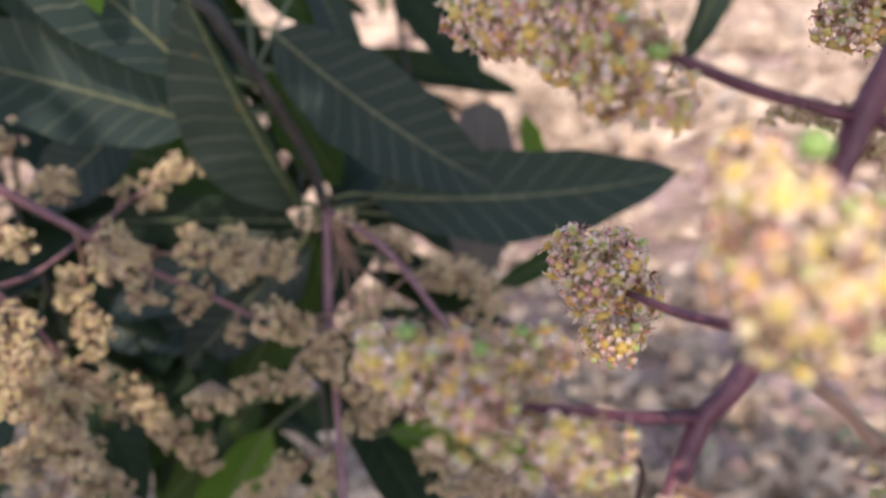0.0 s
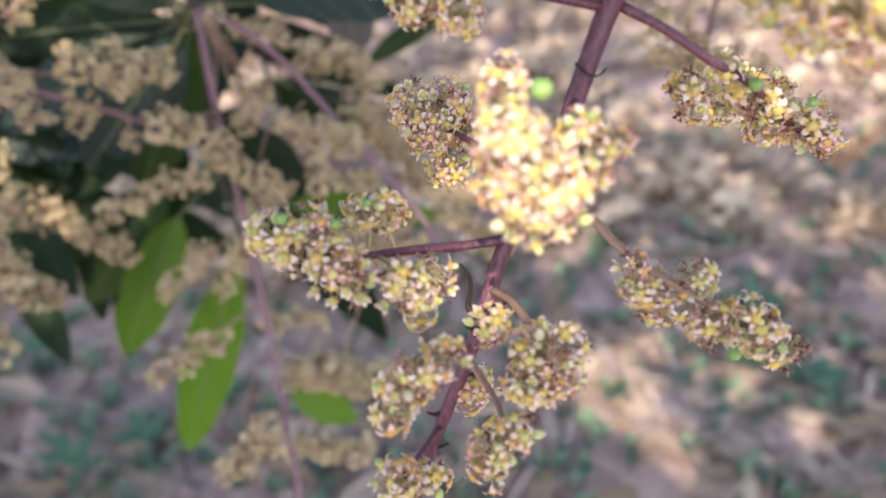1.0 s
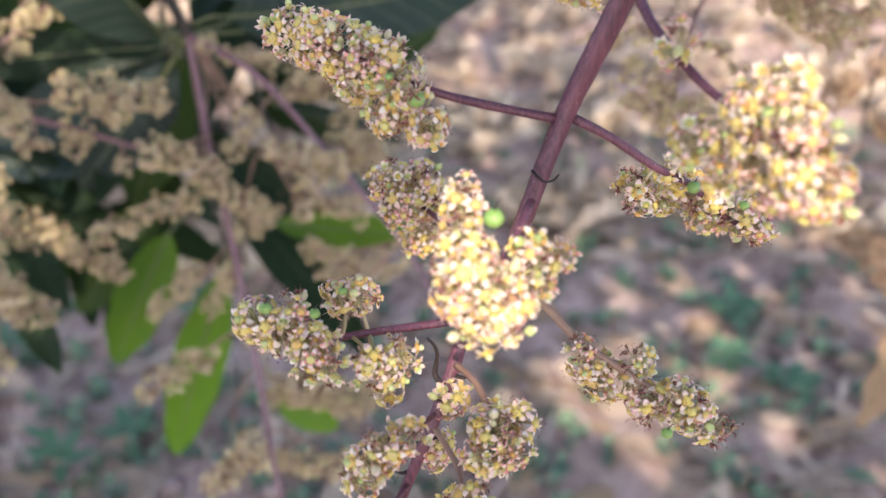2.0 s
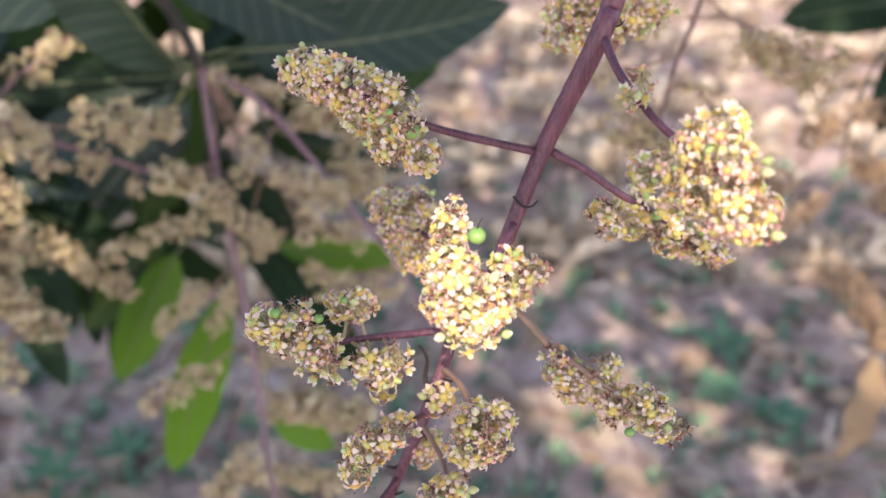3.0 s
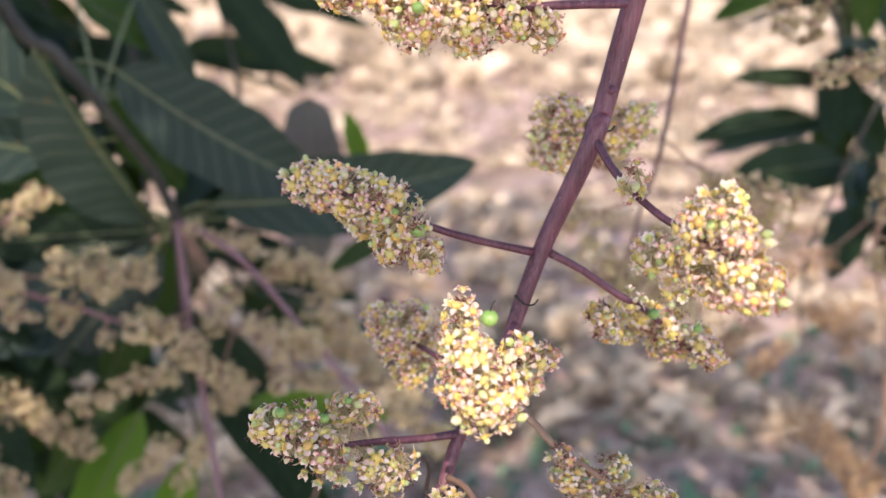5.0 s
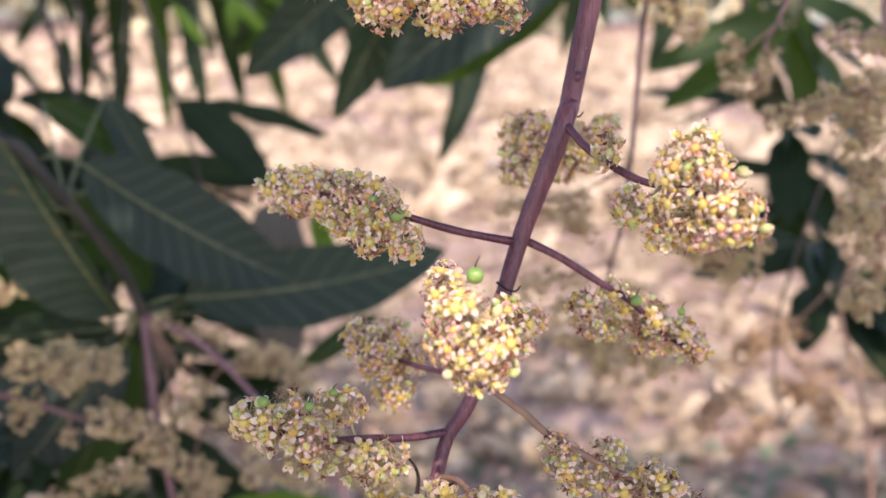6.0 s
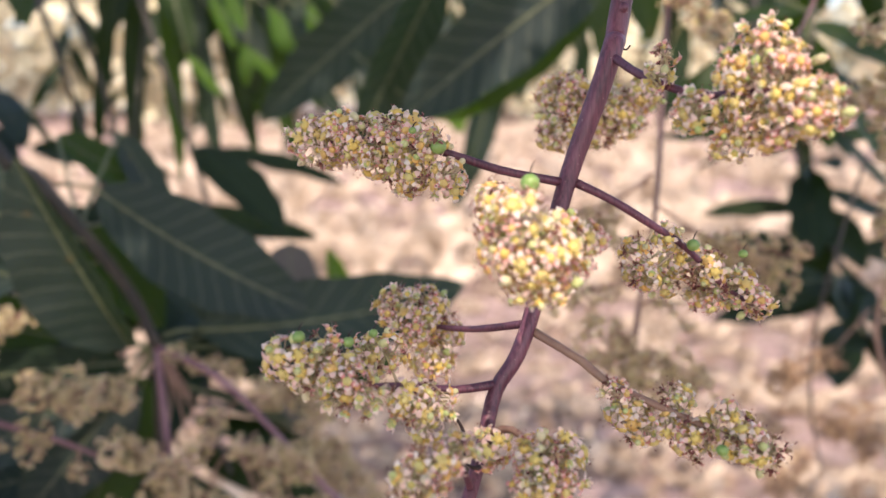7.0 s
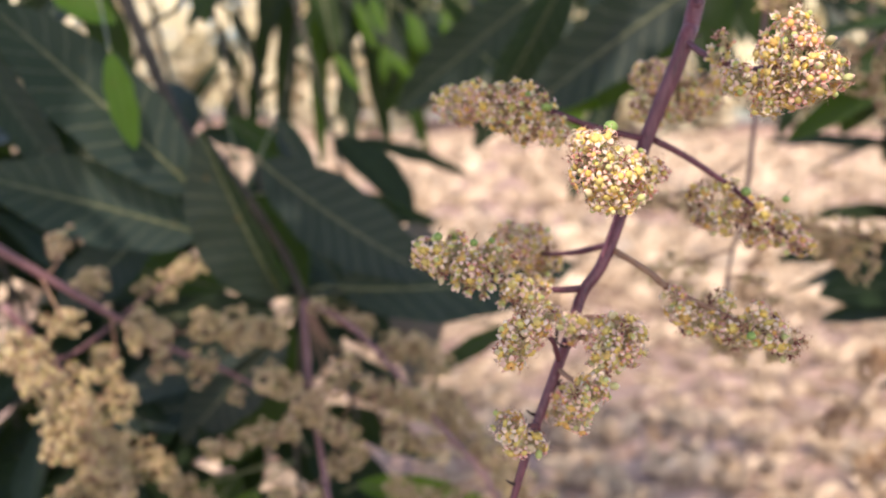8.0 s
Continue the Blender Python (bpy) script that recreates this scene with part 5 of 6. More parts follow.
# ---- leafy branches ----
whorl = thing("leafy_branch", NODE, "dark mango twig with a whorl of long leathery leaves", "branch", "mango branches")
tube("twig", [(-0.52, 0.9, 2.42), (-0.40, 0.84, 1.9), (-0.2102, 0.7748, 1.4035), (-0.1519, 0.7612, 1.3262), (-0.1126, 0.7596, 1.2707), (-0.0812, 0.7597, 1.2213), NODE], 0.012, 0.0052, TWIG, whorl, seg=10, step=0.01, knots=0.08)
leaf(whorl, (-0.0285, 0.7687, 1.1852), (0.2424, 0.8536, 1.1983), 0.080, (0.08, -0.93, 0.30), LEAF, 0.16, 0.02, 0.012, 0.0, 1, 0.15, (-0.0572, 0.7554, 1.1844), label="long dark leaf with pale veins and a nibbled edge", point=0.8)
leaf(whorl, (-0.1022, 0.7498, 1.3173), (0.0728, 0.7695, 1.1983), 0.082, (0.15, -0.92, 0.32), LEAF, 0.10, 0.03, 0.012, 0.0, 2, 0.12, (-0.1384, 0.7606, 1.3225))
leaf(whorl, (-0.0830, 0.7420, 1.1800), (-0.1475, 0.6800, 1.3482), 0.082, (-0.12, -0.60, -0.80), LEAF_SUN, 0.75, 0.12, 0.015, 0.0, 3, 0.04, (-0.0703, 0.7496, 1.1756))
leaf(whorl, (-0.1615, 0.7164, 1.2901), (-0.3331, 0.6698, 1.4628), 0.0880, (0.1, -0.85, 0.45), LEAF, 0.12, 0.05, 0.015, 0.0, 4, 0.03, (-0.1126, 0.7596, 1.2707))
leaf(whorl, (-0.1628, 0.7330, 1.2468), (-0.3495, 0.6610, 1.3084), 0.0830, (0.0, -0.88, 0.45), LEAF, 0.2, 0.05, 0.01, 0.0, 5, 0.02, (-0.1083, 0.7588, 1.2528))
leaf(whorl, (-0.2234, 0.7727, 1.2470), (-0.3076, 0.7390, 1.1616), 0.0610, (0.2, -0.8, 0.5), LEAF, 0.15, 0.05, 0.02, 0.0, 6, 0.0, (-0.1465, 0.7671, 1.2816))
leaf(whorl, (-0.0927, 0.7643, 1.1600), (-0.2717, 0.7579, 1.1504), 0.0434, (0.1, -0.85, 0.35), LEAF_SHADE, 0.15, 0.06, 0.02, 0.0, 7, 0.03, NODE)
leaf(whorl, (-0.0896, 0.7720, 1.1512), (-0.2646, 0.7689, 1.0594), 0.0594, (0.3, -0.7, 0.6), LEAF, 0.15, 0.06, 0.02, 0.0, 8, 0.03, NODE)
leaf(whorl, (-0.0854, 0.7746, 1.1429), (-0.1912, 0.7583, 1.0190), 0.0702, (0.4, -0.8, 0.4), LEAF, 0.15, 0.05, 0.02, 0.0, 9, 0.0, NODE)
leaf(whorl, (-0.1380, 0.7949, 1.0563), (-0.2736, 0.7617, 1.0399), 0.0572, (0.0, -0.7, 0.7), LEAF, 0.15, 0.06, 0.02, 0.0, 10, 0.0, NODE)
leaf(whorl, (-0.0775, 0.7846, 1.1400), (-0.1548, 0.7877, 0.9771), 0.0676, (0.3, -0.9, 0.2), LEAF_MID, 0.15, 0.05, 0.02, 0.0, 11, 0.0, NODE)
leaf(whorl, (0.0626, 0.9790, 1.0101), (0.0606, 1.0125, 1.2281), 0.0769, (0.1, -0.95, 0.2), LEAF_GREY, 0.1, 0.05, 0.02, 0.0, 12, 0.0, (-0.0607, 0.8029, 1.1296), point=0.42, label="greyish dry leaf hanging behind the green ones")
leaf(whorl, (0.1264, 0.9472, 1.1534), (0.1028, 0.9508, 1.2279), 0.0257, (0.3, -0.9, 0.1), LEAF_YOUNG_LIT, 0.15, 0.02, 0.02, 0.0, 13, 0.0, NODE)
leaf(whorl, (0.1737, 0.9127, 1.1091), (0.0766, 0.8518, 1.0691), 0.0268, (0.1, -0.6, 0.7), LEAF_MID, 0.15, 0.03, 0.02, 0.0, 14, 0.0, NODE)
leaf(whorl, (-0.1546, 0.8140, 1.1740), (-0.2975, 0.8386, 1.2027), 0.0609, (0.0, -0.9, 0.3), LEAF_MID, 0.15, 0.06, 0.02, 0.0, 15, 0.0, NODE)
leaf(whorl, (-0.1302, 0.8506, 1.2758), (-0.0701, 0.8578, 1.1668), 0.0572, (0.2, -0.9, 0.3), LEAF_MID, 0.15, 0.06, 0.02, 0.0, 16, 0.0, (-0.1238, 0.7685, 1.2825))

for k, (p, q) in enumerate((((-0.1066, 0.9032, 1.3625), (-0.0573, 0.9122, 1.2601)), ((-0.1605, 0.8790, 1.3610), (-0.0798, 0.9150, 1.3015)), ((-0.1015, 0.9131, 1.2688), (-0.0287, 0.9185, 1.1527)))):
    leaf(whorl, p, q, 0.038, (0.3, -0.8, 0.4), LEAF_MID if k % 2 else LEAF, 0.2, 0.05, 0.02, 0.0, 60 + k, 0.03, (-0.1238, 0.7685, 1.2825))

low = thing("leafy_shoot", (-0.0955, 0.7753, 0.9768), "shoot of younger bright green mango leaves hanging low", "branch", "mango branches")
tube("twig", [NODE, (-0.0721, 0.7891, 1.0598), (-0.0754, 0.7912, 0.9855), (-0.0635, 0.7759, 0.9225)], 0.0038, 0.0022, TWIG, low, seg=8)
leaf(low, (-0.1113, 0.7375, 0.9746), (-0.1926, 0.7200, 0.8160), 0.0540, (0.25, -0.8, 0.5), LEAF_YOUNG_LIT, 0.35, 0.03, 0.015, 0.0, 21, 0.03, (-0.0754, 0.7912, 0.9855))
leaf(low, (-0.0670, 0.7400, 0.9159), (-0.1555, 0.7200, 0.6590), 0.0580, (0.2, -0.8, 0.5), LEAF_YOUNG_LIT, 0.3, 0.04, 0.015, 0.0, 22, 0.03, (-0.0635, 0.7759, 0.9225))
leaf(low, (-0.0260, 0.7200, 0.7530), (0.0400, 0.7200, 0.6900), 0.0420, (-0.1, -0.8, 0.5), LEAF_YOUNG_LIT, 0.2, 0.04, 0.02, 0.0, 23, 0.0, (-0.0635, 0.7759, 0.9225))
leaf(low, (-0.0053, 0.7400, 0.9780), (0.1438, 0.7400, 0.9514), 0.0380, (0.0, -0.7, 0.7), LEAF_YOUNG_LIT, 0.2, 0.04, 0.02, 0.0, 24, 0.0, (-0.0635, 0.7759, 0.9225))
leaf(low, (-0.1741, 0.7820, 0.9618), (-0.2680, 0.7584, 0.9148), 0.0546, (0.0, -0.6, 0.8), LEAF_MID, 0.2, 0.05, 0.02, 0.0, 25, 0.0, (-0.0754, 0.7912, 0.9855))
leaf(low, (-0.1404, 0.8057, 0.9653), (-0.2336, 0.7653, 0.8517), 0.0614, (0.2, -0.8, 0.5), LEAF_MID, 0.2, 0.05, 0.02, 0.0, 26, 0.0, (-0.0754, 0.7912, 0.9855))


def hanging_branch(name_label, twig, count, seed, length=(0.17, 0.25), mat=LEAF, r=0.006, droop=0.9, spread=0.8, start=0.3):
    """A twig with leaves set round it, drooping."""
    ob = thing("leafy_branch", twig[0], name_label, "branch", "mango branches")
    tube("twig", twig, r, r * 0.4, TWIG, ob, seg=8, step=0.02, knots=0.08)
    rng = random.Random(seed)
    line = smooth_line(twig, 0.01)
    for k in range(count):
        i = int((start + (1 - start) * (k + rng.random()) / count) * (len(line) - 1))
        p = Vector(line[i])
        a = rng.uniform(0, 6.28)
        d = Vector((math.cos(a) * spread, math.sin(a) * spread, -droop * rng.uniform(0.3, 1.3))).normalized()
        L = rng.uniform(*length)
        b = p + d * 0.025
        face = Vector((rng.gauss(0, 0.4), -0.5 + rng.gauss(0, 0.4), 1.0))
        if in_shaft(b, d, L, 0.05):
            continue
        # about half take the green with shade painted in
        leaf(ob, b, b + d * L, L * rng.uniform(0.22, 0.28), face, mat if mat is LEAF_SHADE else (LEAF, LEAF_SHADE, LEAF_SHADE, LEAF_MID)[int(rng.random() * 4)], rng.uniform(0.1, 0.35), rng.uniform(0.03, 0.15), 0.02, rng.uniform(-0.1, 0.1), seed * 50 + k, rng.uniform(-0.05, 0.05), p, rib=False)
    return ob


DARK = "drooping mango branch with dark green leaves"
hanging_branch(DARK, [(-0.45, 1.3, 2.42), (-0.1031, 1.4589, 1.8223), (-0.1308, 1.3509, 1.5247), (-0.1483, 1.2615, 1.3265)], 5, 302, start=0.15)
hanging_branch(DARK, [(-0.40, 1.5, 2.42), (0.0383, 1.4817, 1.8186), (0.0122, 1.3887, 1.5947), (-0.0158, 1.3176, 1.4753)], 6, 303)
hanging_branch(DARK, [(-0.35, 1.6, 2.41), (0.1514, 1.3439, 1.7653), (0.1751, 1.2876, 1.6166), (0.1367, 1.2440, 1.5189)], 14, 304)
hanging_branch(DARK, [(0.55, 0.9, 2.43), (0.3820, 1.2474, 1.7739), (0.3167, 1.1732, 1.6034), (0.2386, 1.1736, 1.5293)], 14, 305)
hanging_branch(DARK, [(-0.5, 1.2, 2.43), (-0.2440, 1.0284, 1.6166), (-0.2759, 0.9716, 1.4620), (-0.3025, 0.9605, 1.3821)], 4, 306)
hanging_branch(DARK, [(-0.3, 1.8, 2.38), (-0.1020, 1.9428, 1.8990), (-0.0773, 1.8291, 1.6244), (-0.0478, 1.7437, 1.4915)], 6, 307)
hanging_branch(DARK, [(-0.3, 1.8, 2.38), (0.3648, 1.9701, 1.9813), (0.2888, 1.8852, 1.7484), (0.2645, 1.8062, 1.5941)], 8, 309)
hanging_branch(DARK, [(-0.4, 1.6, 2.40), (0.0944, 1.6840, 1.8449), (0.0754, 1.5973, 1.6583), (0.0592, 1.5199, 1.5201)], 10, 311)
hanging_branch(DARK, [(0.6, 1.1, 2.42), (0.4837, 1.4958, 1.8158), (0.4183, 1.4281, 1.6768), (0.3407, 1.3720, 1.5814)], 18, 312)
hanging_branch(DARK, [(0.65, 1.1, 2.42), (0.8109, 1.5391, 1.8399), (0.7845, 1.5157, 1.7007), (0.7490, 1.4982, 1.5815)], 20, 313)
hanging_branch(DARK, [(0.7, 1.2, 2.42), (1.0434, 1.3825, 1.8119), (1.0187, 1.3606, 1.6814), (1.0036, 1.3385, 1.5602)], 14, 314)
hanging_branch(DARK, [(-0.45, 1.3, 2.42), (-0.4486, 1.2311, 1.7330), (-0.4052, 1.1546, 1.5700), (-0.3718, 1.0879, 1.4715)], 5, 315)
hanging_branch(DARK, [(-0.40, 1.5, 2.42), (-0.0539, 1.4308, 1.8087), (-0.0190, 1.3508, 1.6445), (0.0050, 1.3346, 1.5564)], 4, 316)
hanging_branch(DARK, [(0.4, 1.95, 2.43), (0.0987, 1.8360, 1.9144), (0.0752, 1.7491, 1.6556), (0.0521, 1.6804, 1.5231)], 12, 317)
hanging_branch(DARK, [(1.0, 2.0, 2.42), (0.4063, 1.9260, 1.9476), (0.3492, 1.8388, 1.6752), (0.3061, 1.7667, 1.5116)], 10, 318)
# the leaves behind the whorl, their deep shade put into a darker green
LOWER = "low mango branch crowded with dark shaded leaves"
hanging_branch(LOWER, [(-0.62, 1.2, 2.44), (-0.4603, 1.1214, 1.4883), (-0.3987, 1.0210, 1.2531), (-0.2976, 0.9449, 1.1124), (-0.2428, 0.9084, 1.0004)], 34, 320, start=0.62, spread=1.0, droop=0.6, mat=LEAF_SHADE)
hanging_branch(LOWER, [(-0.7, 1.0, 2.48), (-0.5556, 1.0056, 1.4730), (-0.4498, 0.9070, 1.2370), (-0.3637, 0.8381, 1.0885), (-0.3017, 0.7968, 0.9618)], 34, 321, start=0.62, spread=1.0, droop=0.6, mat=LEAF_SHADE)
hanging_branch(LOWER, [(-0.55, 1.3, 2.43), (-0.3236, 1.2305, 1.4789), (-0.2398, 1.1232, 1.2209), (-0.1804, 1.0065, 1.0606), (-0.1495, 0.9475, 0.9481)], 26, 322, start=0.62, spread=1.0, droop=0.6, mat=LEAF_SHADE)
hanging_branch(LOWER, [(-0.6, 1.3, 2.43), (-0.5088, 1.2740, 1.4765), (-0.4386, 1.1282, 1.1403), (-0.3028, 1.0065, 0.8945), (-0.2110, 0.9673, 0.8306)], 30, 323, start=0.62, spread=1.0, droop=0.6, mat=LEAF_SHADE)
hanging_branch(LOWER, [(-0.5, 1.35, 2.43), (-0.2149, 1.3462, 1.4923), (-0.1247, 1.1767, 1.1460), (-0.0931, 1.0739, 0.9991), (-0.0696, 1.0159, 0.8904)], 24, 324, start=0.7, spread=1.0, droop=0.6, mat=LEAF_SHADE)
hanging_branch(LOWER, [(-0.65, 1.2, 2.44), (-0.5951, 1.2142, 1.4685), (-0.4934, 1.0558, 1.1527), (-0.4427, 0.9425, 0.9729), (-0.4118, 0.8767, 0.8409)], 26, 325, start=0.55, spread=1.0, droop=0.6, mat=LEAF_SHADE)
hanging_branch(LOWER, [(-0.5, 1.25, 2.43), (-0.1780, 1.1393, 1.3284), (-0.1303, 0.9705, 1.1432), (-0.1098, 0.8777, 1.0465), (-0.0644, 0.8066, 0.9857)], 18, 326, start=0.74, spread=1.0, droop=0.6, mat=LEAF_SHADE)
hanging_branch(LOWER, [(-0.4, 1.3, 2.43), (-0.0584, 1.1836, 1.3237), (-0.0434, 0.9995, 1.1462), (-0.0355, 0.9110, 1.0717), (-0.0096, 0.8438, 1.0134)], 6, 327, start=0.65, spread=1.0, droop=0.6, mat=LEAF_SHADE)
for k, (x, y, z) in enumerate(((0.0836, 2.0318, 1.5026), (0.2692, 2.1045, 1.5314), (0.4343, 1.9711, 1.5499), (0.6107, 1.9457, 1.5984), (0.8150, 2.1077, 1.5739), (1.0470, 2.0580, 1.5586), (1.2510, 2.0111, 1.5298))):
    hanging_branch(DARK, [(x - 0.1, y - 0.2, 2.42), (x, y, z + 0.35), (x + 0.03, y, z + 0.12), (x, y, z)], 12, 330 + k, (0.19, 0.28), droop=1.6, spread=0.6, start=0.35)
# the broad leaves that hang across the top
big = thing("leafy_branch", (0.4, 0.9, 1.7), "mango branch with broad dark hanging leaves", "branch", "mango branches")
tube("twig", [(0.5, 0.8, 2.46), (0.4627, 0.9013, 1.6885), (0.4268, 0.8805, 1.5529)], 0.007, 0.004, TWIG, big, seg=8, step=0.02)
leaf(big, (0.4147, 0.8817, 1.5470), (0.1823, 0.9430, 1.3656), 0.0923, (0.4, -0.75, 0.5), LEAF, 0.25, 0.05, 0.02, 0.0, 401, 0.05, (0.4268, 0.8805, 1.5529))
leaf(big, (0.4171, 0.9063, 1.5678), (0.2545, 0.9818, 1.3720), 0.0888, (0.5, -0.75, 0.3), LEAF_MID, 0.25, 0.05, 0.02, 0.0, 402, -0.05, (0.4268, 0.8805, 1.5529))
leaf(big, (0.3804, 1.2375, 1.4726), (0.303, 1.214, 1.239), 0.0511, (0.4, -0.85, 0.2), LEAF, 0.2, 0.03, 0.02, 0.0, 403, -0.06, (0.4268, 0.8805, 1.5529))
leaf(big, (0.2468, 0.9678, 1.5486), (0.1371, 1.0268, 1.3244), 0.0698, (0.5, -0.8, 0.3), LEAF, 0.25, 0.06, 0.02, 0.0, 404, 0.05, (0.4268, 0.8805, 1.5529))
leaf(big, (0.2382, 1.0734, 1.5477), (0.0310, 1.0992, 1.3703), 0.0768, (0.3, -0.8, 0.4), LEAF, 0.25, 0.06, 0.02, 0.0, 405, 0.03, (0.4268, 0.8805, 1.5529))

# leaves that close the view up and to the side, a few coloured as if backlit
screen = thing("leafy_branch", (-0.3547, 0.9447, 1.5366), "mango branch with dark leaves, some coloured lighter as if sunlit", "branch", "mango branches")
SCREEN_TWIG = [(-0.7, 1.05, 2.48), (-0.3958, 0.9726, 1.7140), (-0.3551, 0.9534, 1.5959), (-0.3281, 0.9444, 1.5435)]
tube("twig", SCREEN_TWIG, 0.007, 0.004, TWIG, screen, seg=8, step=0.02)
SCREEN = [
    ((-0.3281, 0.9434, 1.5369), (-0.2813, 0.9618, 1.3320), 0.046, LEAF_MID), ((-0.3814, 0.9480, 1.5494), (-0.2924, 0.9784, 1.4423), 0.05, LEAF_MID), ((-0.4497, 0.8858, 1.4451), (-0.3463, 0.9060, 1.2729), 0.05, LEAF),
    ((-0.3081, 0.9424, 1.5372), (-0.4491, 0.9812, 1.4056), 0.045, LEAF), ((-0.4151, 0.9996, 1.5442), (-0.4123, 1.0209, 1.3434), 0.05, LEAF_SHADE), ((-0.4709, 1.0024, 1.5435), (-0.4418, 0.9748, 1.3643), 0.05, LEAF_SHADE),
]
for k, (p, q, w, m) in enumerate(SCREEN):
    leaf(screen, p, q, w, (0.15 * (k % 3 - 1), -0.8, 0.5), m, 0.2, 0.06, 0.02, 0.0, 700 + k, 0.04, SCREEN_TWIG[3], rib=False)
fringe = thing("leafy_branch", (-0.1476, 1.2971, 1.5991), "mango branch with narrow dark hanging leaves", "branch", "mango branches")
FRINGE_TWIG = [(-0.35, 1.6, 2.40), (-0.2112, 1.3348, 1.8356), (-0.1658, 1.3095, 1.6780), (-0.0943, 1.2945, 1.5998), (0.0119, 1.3086, 1.5958)]
tube("twig", FRINGE_TWIG, 0.007, 0.003, TWIG, fringe, seg=8, step=0.02)
FRINGE = [
    ((-0.1745, 1.3049, 1.6427), (-0.2977, 1.2906, 1.5003), 0.05), ((-0.1477, 1.3010, 1.6255), (-0.1764, 1.3025, 1.4862), 0.05), ((-0.1121, 1.2966, 1.6084), (-0.0580, 1.2735, 1.4684), 0.05), ((-0.0500, 1.2923, 1.6004), (0.0486, 1.2656, 1.4523), 0.05),
    ((-0.1358, 1.3510, 1.6260), (-0.1585, 1.3535, 1.2863), 0.034), ((-0.0990, 1.3465, 1.6083), (-0.0919, 1.3488, 1.2778), 0.030), ((-0.0622, 1.3440, 1.6042), (-0.0349, 1.3480, 1.2927), 0.034), ((-0.0254, 1.3415, 1.6002), (0.0220, 1.3472, 1.3076), 0.034),
    ((0.0022, 1.3402, 1.6006), (0.0887, 1.3411, 1.2897), 0.032), ((0.0114, 1.3397, 1.6007), (0.1739, 1.3437, 1.3380), 0.036), ((-0.1634, 1.3524, 1.6256), (-0.2156, 1.3591, 1.3043), 0.026), ((-0.0085, 1.3925, 1.6086), (0.1262, 1.3515, 1.3750), 0.04),
]
for k, (p, q, w) in enumerate(FRINGE):
    leaf(fringe, p, q, w, (0.3 * (k % 3 - 1), -0.8, 0.3), (LEAF, LEAF_SHADE, LEAF_MID)[k % 3], 0.2, 0.04, 0.02, 0.0, 720 + k, 0.03, FRINGE_TWIG[3], rib=False)

# small leaves in the lighter young green, standing in for sun glowing through
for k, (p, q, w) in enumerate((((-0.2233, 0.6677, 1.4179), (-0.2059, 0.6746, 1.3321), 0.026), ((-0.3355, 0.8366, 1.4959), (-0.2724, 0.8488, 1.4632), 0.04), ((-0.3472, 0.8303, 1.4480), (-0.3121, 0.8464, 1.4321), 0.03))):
    leaf(screen, p, q, w, (0.1, -0.8, 0.5), LEAF_YOUNG_LIT, 0.2, 0.04, 0.02, 0.0, 740 + k, 0.03, SCREEN_TWIG[3], rib=False)
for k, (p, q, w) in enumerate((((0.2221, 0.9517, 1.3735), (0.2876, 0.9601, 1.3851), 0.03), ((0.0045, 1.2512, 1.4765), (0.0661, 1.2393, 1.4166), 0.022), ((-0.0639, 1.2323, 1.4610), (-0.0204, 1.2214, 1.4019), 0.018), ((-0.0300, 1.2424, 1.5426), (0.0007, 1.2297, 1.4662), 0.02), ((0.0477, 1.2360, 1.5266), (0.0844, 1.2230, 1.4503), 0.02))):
    leaf(fringe, p, q, w, (0.0, -0.7, 0.7), LEAF_YOUNG_LIT, 0.2, 0.04, 0.02, 0.0, 750 + k, 0.03, FRINGE_TWIG[3 if k else 4], rib=False)

glint = thing("leafy_branch", (0.05, 1.22, 1.6), "thin mango twig with small leaves coloured bright as if sunlit", "branch", "mango branches")
GLINT_TWIG = [(-0.35, 1.55, 2.40), (-0.05, 1.30, 1.85), (0.03, 1.24, 1.62), (0.10, 1.22, 1.56)]
tube("twig", GLINT_TWIG, 0.005, 0.002, TWIG, glint, seg=7, step=0.02)
# sun glow on these leaves is put into their lighter green
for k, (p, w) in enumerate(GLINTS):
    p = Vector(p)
    leaf(glint, p + Vector((-0.006, 0.0, 0.026)), p + Vector((0.014 - 0.011 * (k % 3), -0.01, -0.03)), w, (0.1 * (k % 3 - 1), -0.7, 0.7), LEAF_YOUNG_LIT, 0.2, 0.05, 0.02, 0.0, 770 + k, 0.03, GLINT_TWIG[2 + k % 2], rib=False)
SMALL = "far mango twig with small dark leaves against the field"
hanging_branch(SMALL, [(-0.6, 1.5, 2.40), (-0.36, 1.78, 1.75), (-0.33, 1.80, 1.50), (-0.31, 1.80, 1.33)], 16, 341, (0.07, 0.13), LEAF_SHADE, 0.005, start=0.5)
hanging_branch(SMALL, [(-0.45, 1.5, 2.42), (-0.25, 1.80, 1.70), (-0.22, 1.80, 1.46), (-0.19, 1.80, 1.36)], 16, 342, (0.07, 0.12), LEAF_SHADE, 0.005, start=0.5)
hanging_branch(SMALL, [(-0.3, 1.7, 2.40), (-0.10, 1.80, 1.70), (-0.07, 1.82, 1.50), (-0.05, 1.80, 1.36)], 16, 343, (0.07, 0.12), LEAF_SHADE, 0.005, start=0.5)

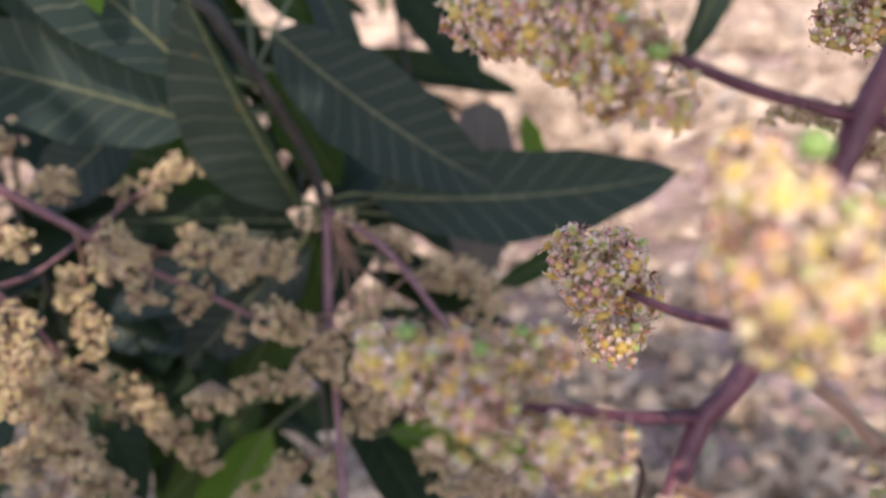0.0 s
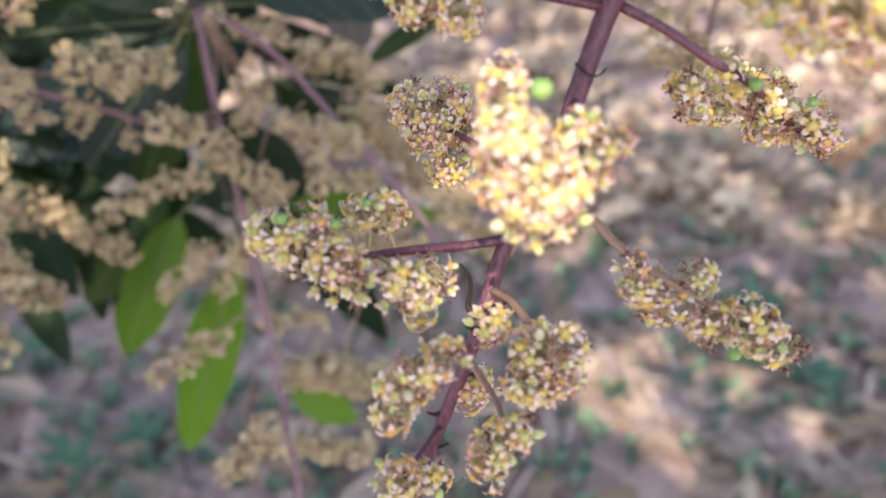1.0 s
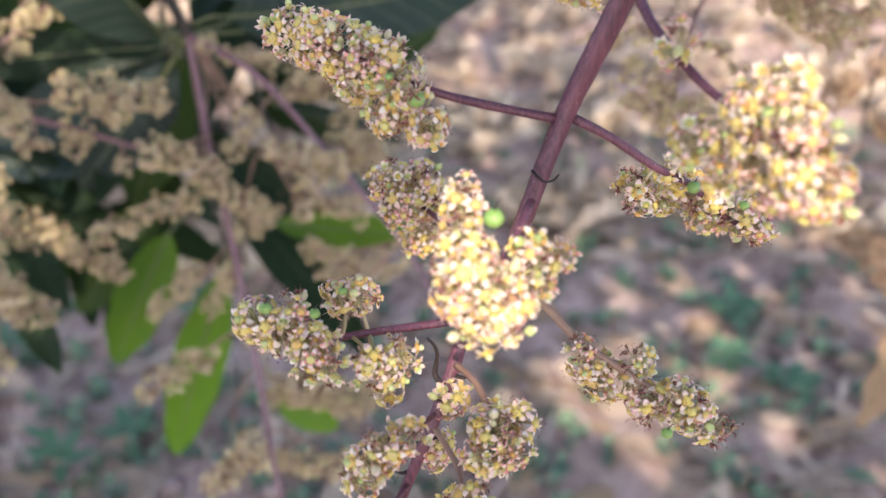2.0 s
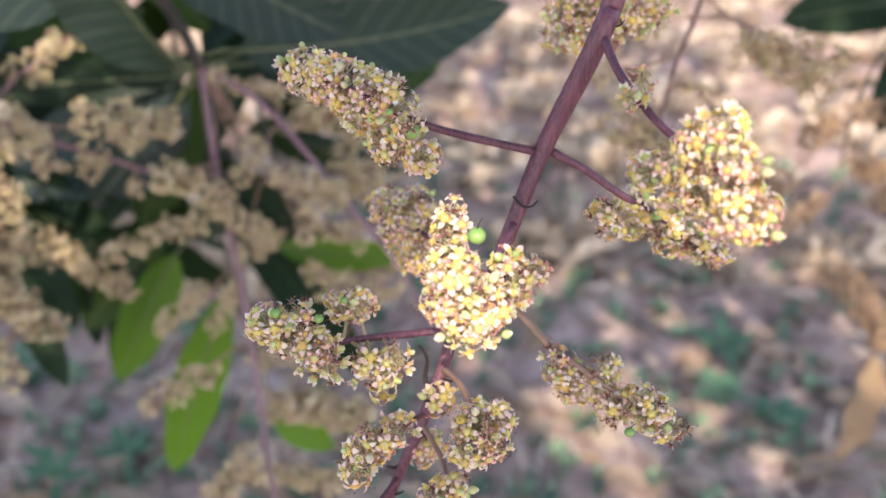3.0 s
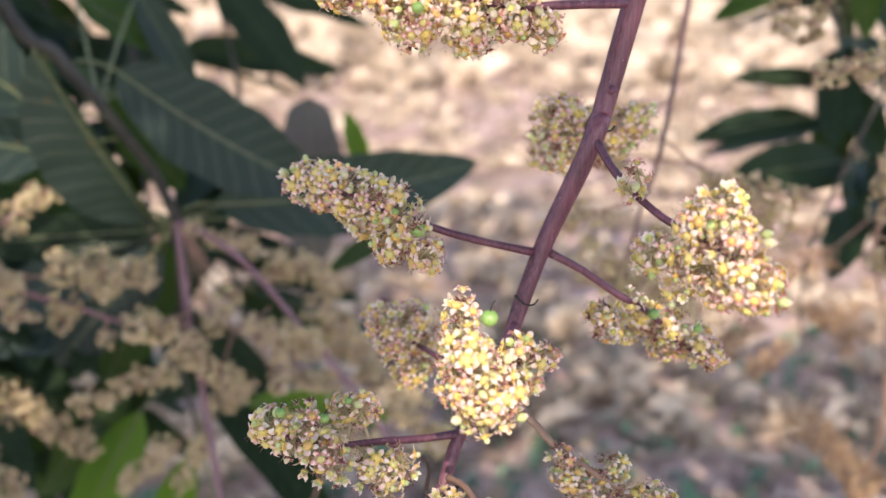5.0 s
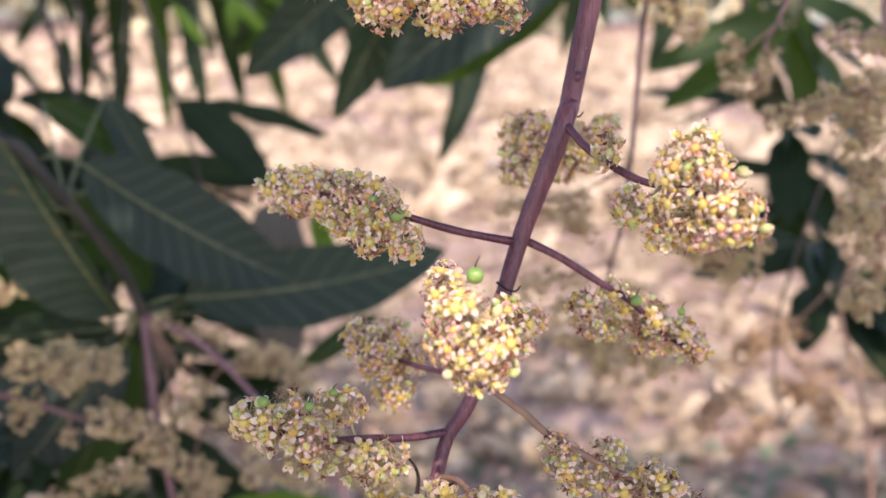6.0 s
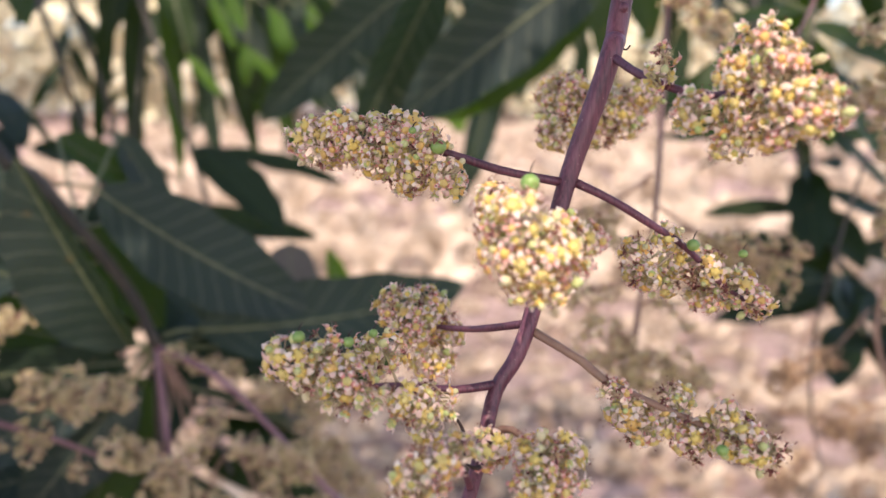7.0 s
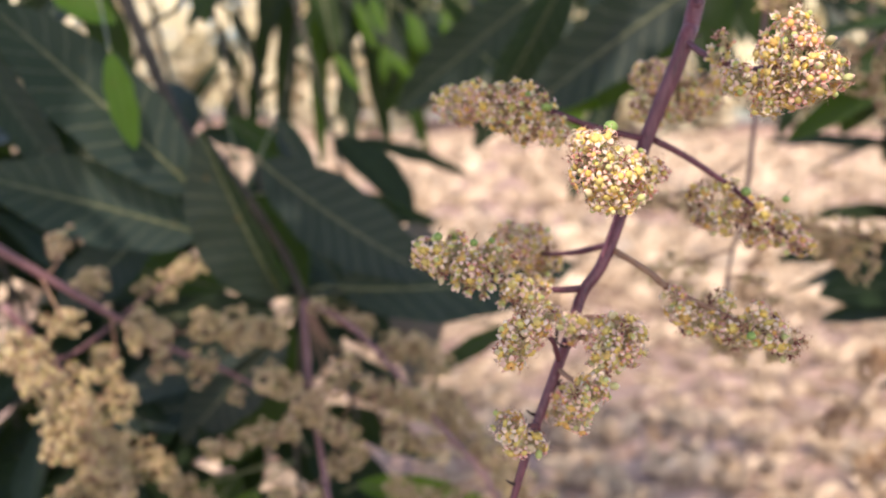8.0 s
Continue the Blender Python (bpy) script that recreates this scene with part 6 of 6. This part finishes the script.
# branch on the other side
side = thing("leafy_branch", (0.8, 1.05, 1.5), "mango branch with glossy dark green leaves", "branch", "mango branches")
SIDE_TWIG = [(0.75, 1.1, 2.44), (0.7447, 1.1775, 1.5328), (0.7664, 1.0536, 1.2871), (0.7876, 0.9909, 1.1549), (0.8027, 0.9526, 1.0664), (0.7630, 0.9616, 1.1199)]
tube("twig", SIDE_TWIG, 0.008, 0.004, TWIG, side, seg=8, step=0.02, knots=0.06)
# shade on this branch comes from the darkened leaf green
leaf(side, (0.7136, 1.0066, 1.2069), (0.5399, 0.9836, 1.1820), 0.0477, (0.0, -0.6, 0.8), LEAF_SHADE, 0.2, 0.05, 0.02, 0.0, 501, 0.06, (0.7723, 1.0215, 1.2290))
leaf(side, (0.7486, 0.9747, 1.1569), (0.5749, 0.9361, 1.1456), 0.0666, (0.0, -0.75, 0.65), LEAF_SHADE, 0.2, 0.05, 0.02, 0.0, 502, 0.05, (0.7876, 0.9909, 1.1549))
leaf(side, (0.7741, 1.0719, 1.2381), (0.6538, 1.1404, 1.2271), 0.0457, (0.0, -0.5, 0.85), LEAF_SHADE, 0.2, 0.05, 0.02, 0.0, 503, 0.03, (0.7676, 1.0465, 1.2742))
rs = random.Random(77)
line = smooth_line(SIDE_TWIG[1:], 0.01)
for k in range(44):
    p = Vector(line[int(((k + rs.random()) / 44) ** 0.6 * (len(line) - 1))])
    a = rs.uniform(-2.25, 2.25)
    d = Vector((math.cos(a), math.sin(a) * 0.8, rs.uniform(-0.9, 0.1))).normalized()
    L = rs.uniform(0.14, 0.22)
    leaf(side, p + d * 0.02, p + d * (L + 0.02), L * 0.28, Vector((rs.gauss(0, 0.4), -0.5, 1)), LEAF_SHADE, 0.2, rs.uniform(0.03, 0.15), 0.02, 0.0, 520 + k, rs.uniform(-0.05, 0.05), p, rib=False)
up = thing("leafy_branch", (0.6, 0.9, 1.5), "mango branch with green leaves behind flower spikes", "branch", "mango branches")
UP_TWIG = [(0.7, 1.0, 2.44), (0.6646, 0.9154, 1.7013), (0.6505, 0.8836, 1.5334), (0.6399, 0.8665, 1.4401)]
tube("twig", UP_TWIG, 0.006, 0.003, TWIG, up, seg=8, step=0.02)
UP = [
    ((0.6343, 0.8702, 1.4526), (0.4820, 0.8875, 1.3884)), ((0.6365, 0.8659, 1.4339), (0.5143, 0.9232, 1.3408)), ((0.6408, 0.8701, 1.4588), (0.6836, 0.8869, 1.3298)),
    ((0.6445, 0.8720, 1.4712), (0.7569, 0.8377, 1.4144)), ((0.6358, 0.8763, 1.4837), (0.5702, 0.9921, 1.4770)), ((0.6398, 0.8658, 1.4370), (0.7876, 0.9114, 1.2975)),
    ((0.4200, 0.8699, 1.5615), (0.3950, 0.8755, 1.4371)), ((0.4294, 0.8686, 1.5614), (0.4518, 0.8699, 1.4527)), ((0.4219, 0.9229, 1.5770), (0.3492, 0.9651, 1.4485)),
]
for k, (p, q) in enumerate(UP):
    leaf(up, p, q, 0.042, (rs.gauss(0, 0.2), -0.7, 0.6), LEAF_MID, 0.2, 0.06, 0.02, 0.0, 560 + k, 0.04, (0.6438, 0.8747, 1.4837), rib=False)
# a dead leaf caught on the dried panicle
dead = thing("dead_leaf", (0.7063, 0.7457, 0.8089), "withered orange-brown leaf hanging from a dry stalk", "leaf")
leaf(dead, (0.7061, 0.7378, 0.7974), (0.6708, 0.6816, 0.6741), 0.0447, (0.2, -0.8, 0.5), LEAF_DRY, 0.5, 0.10, 0.09, 0.3, 601, 0.03, (0.7112, 0.7611, 0.8677))
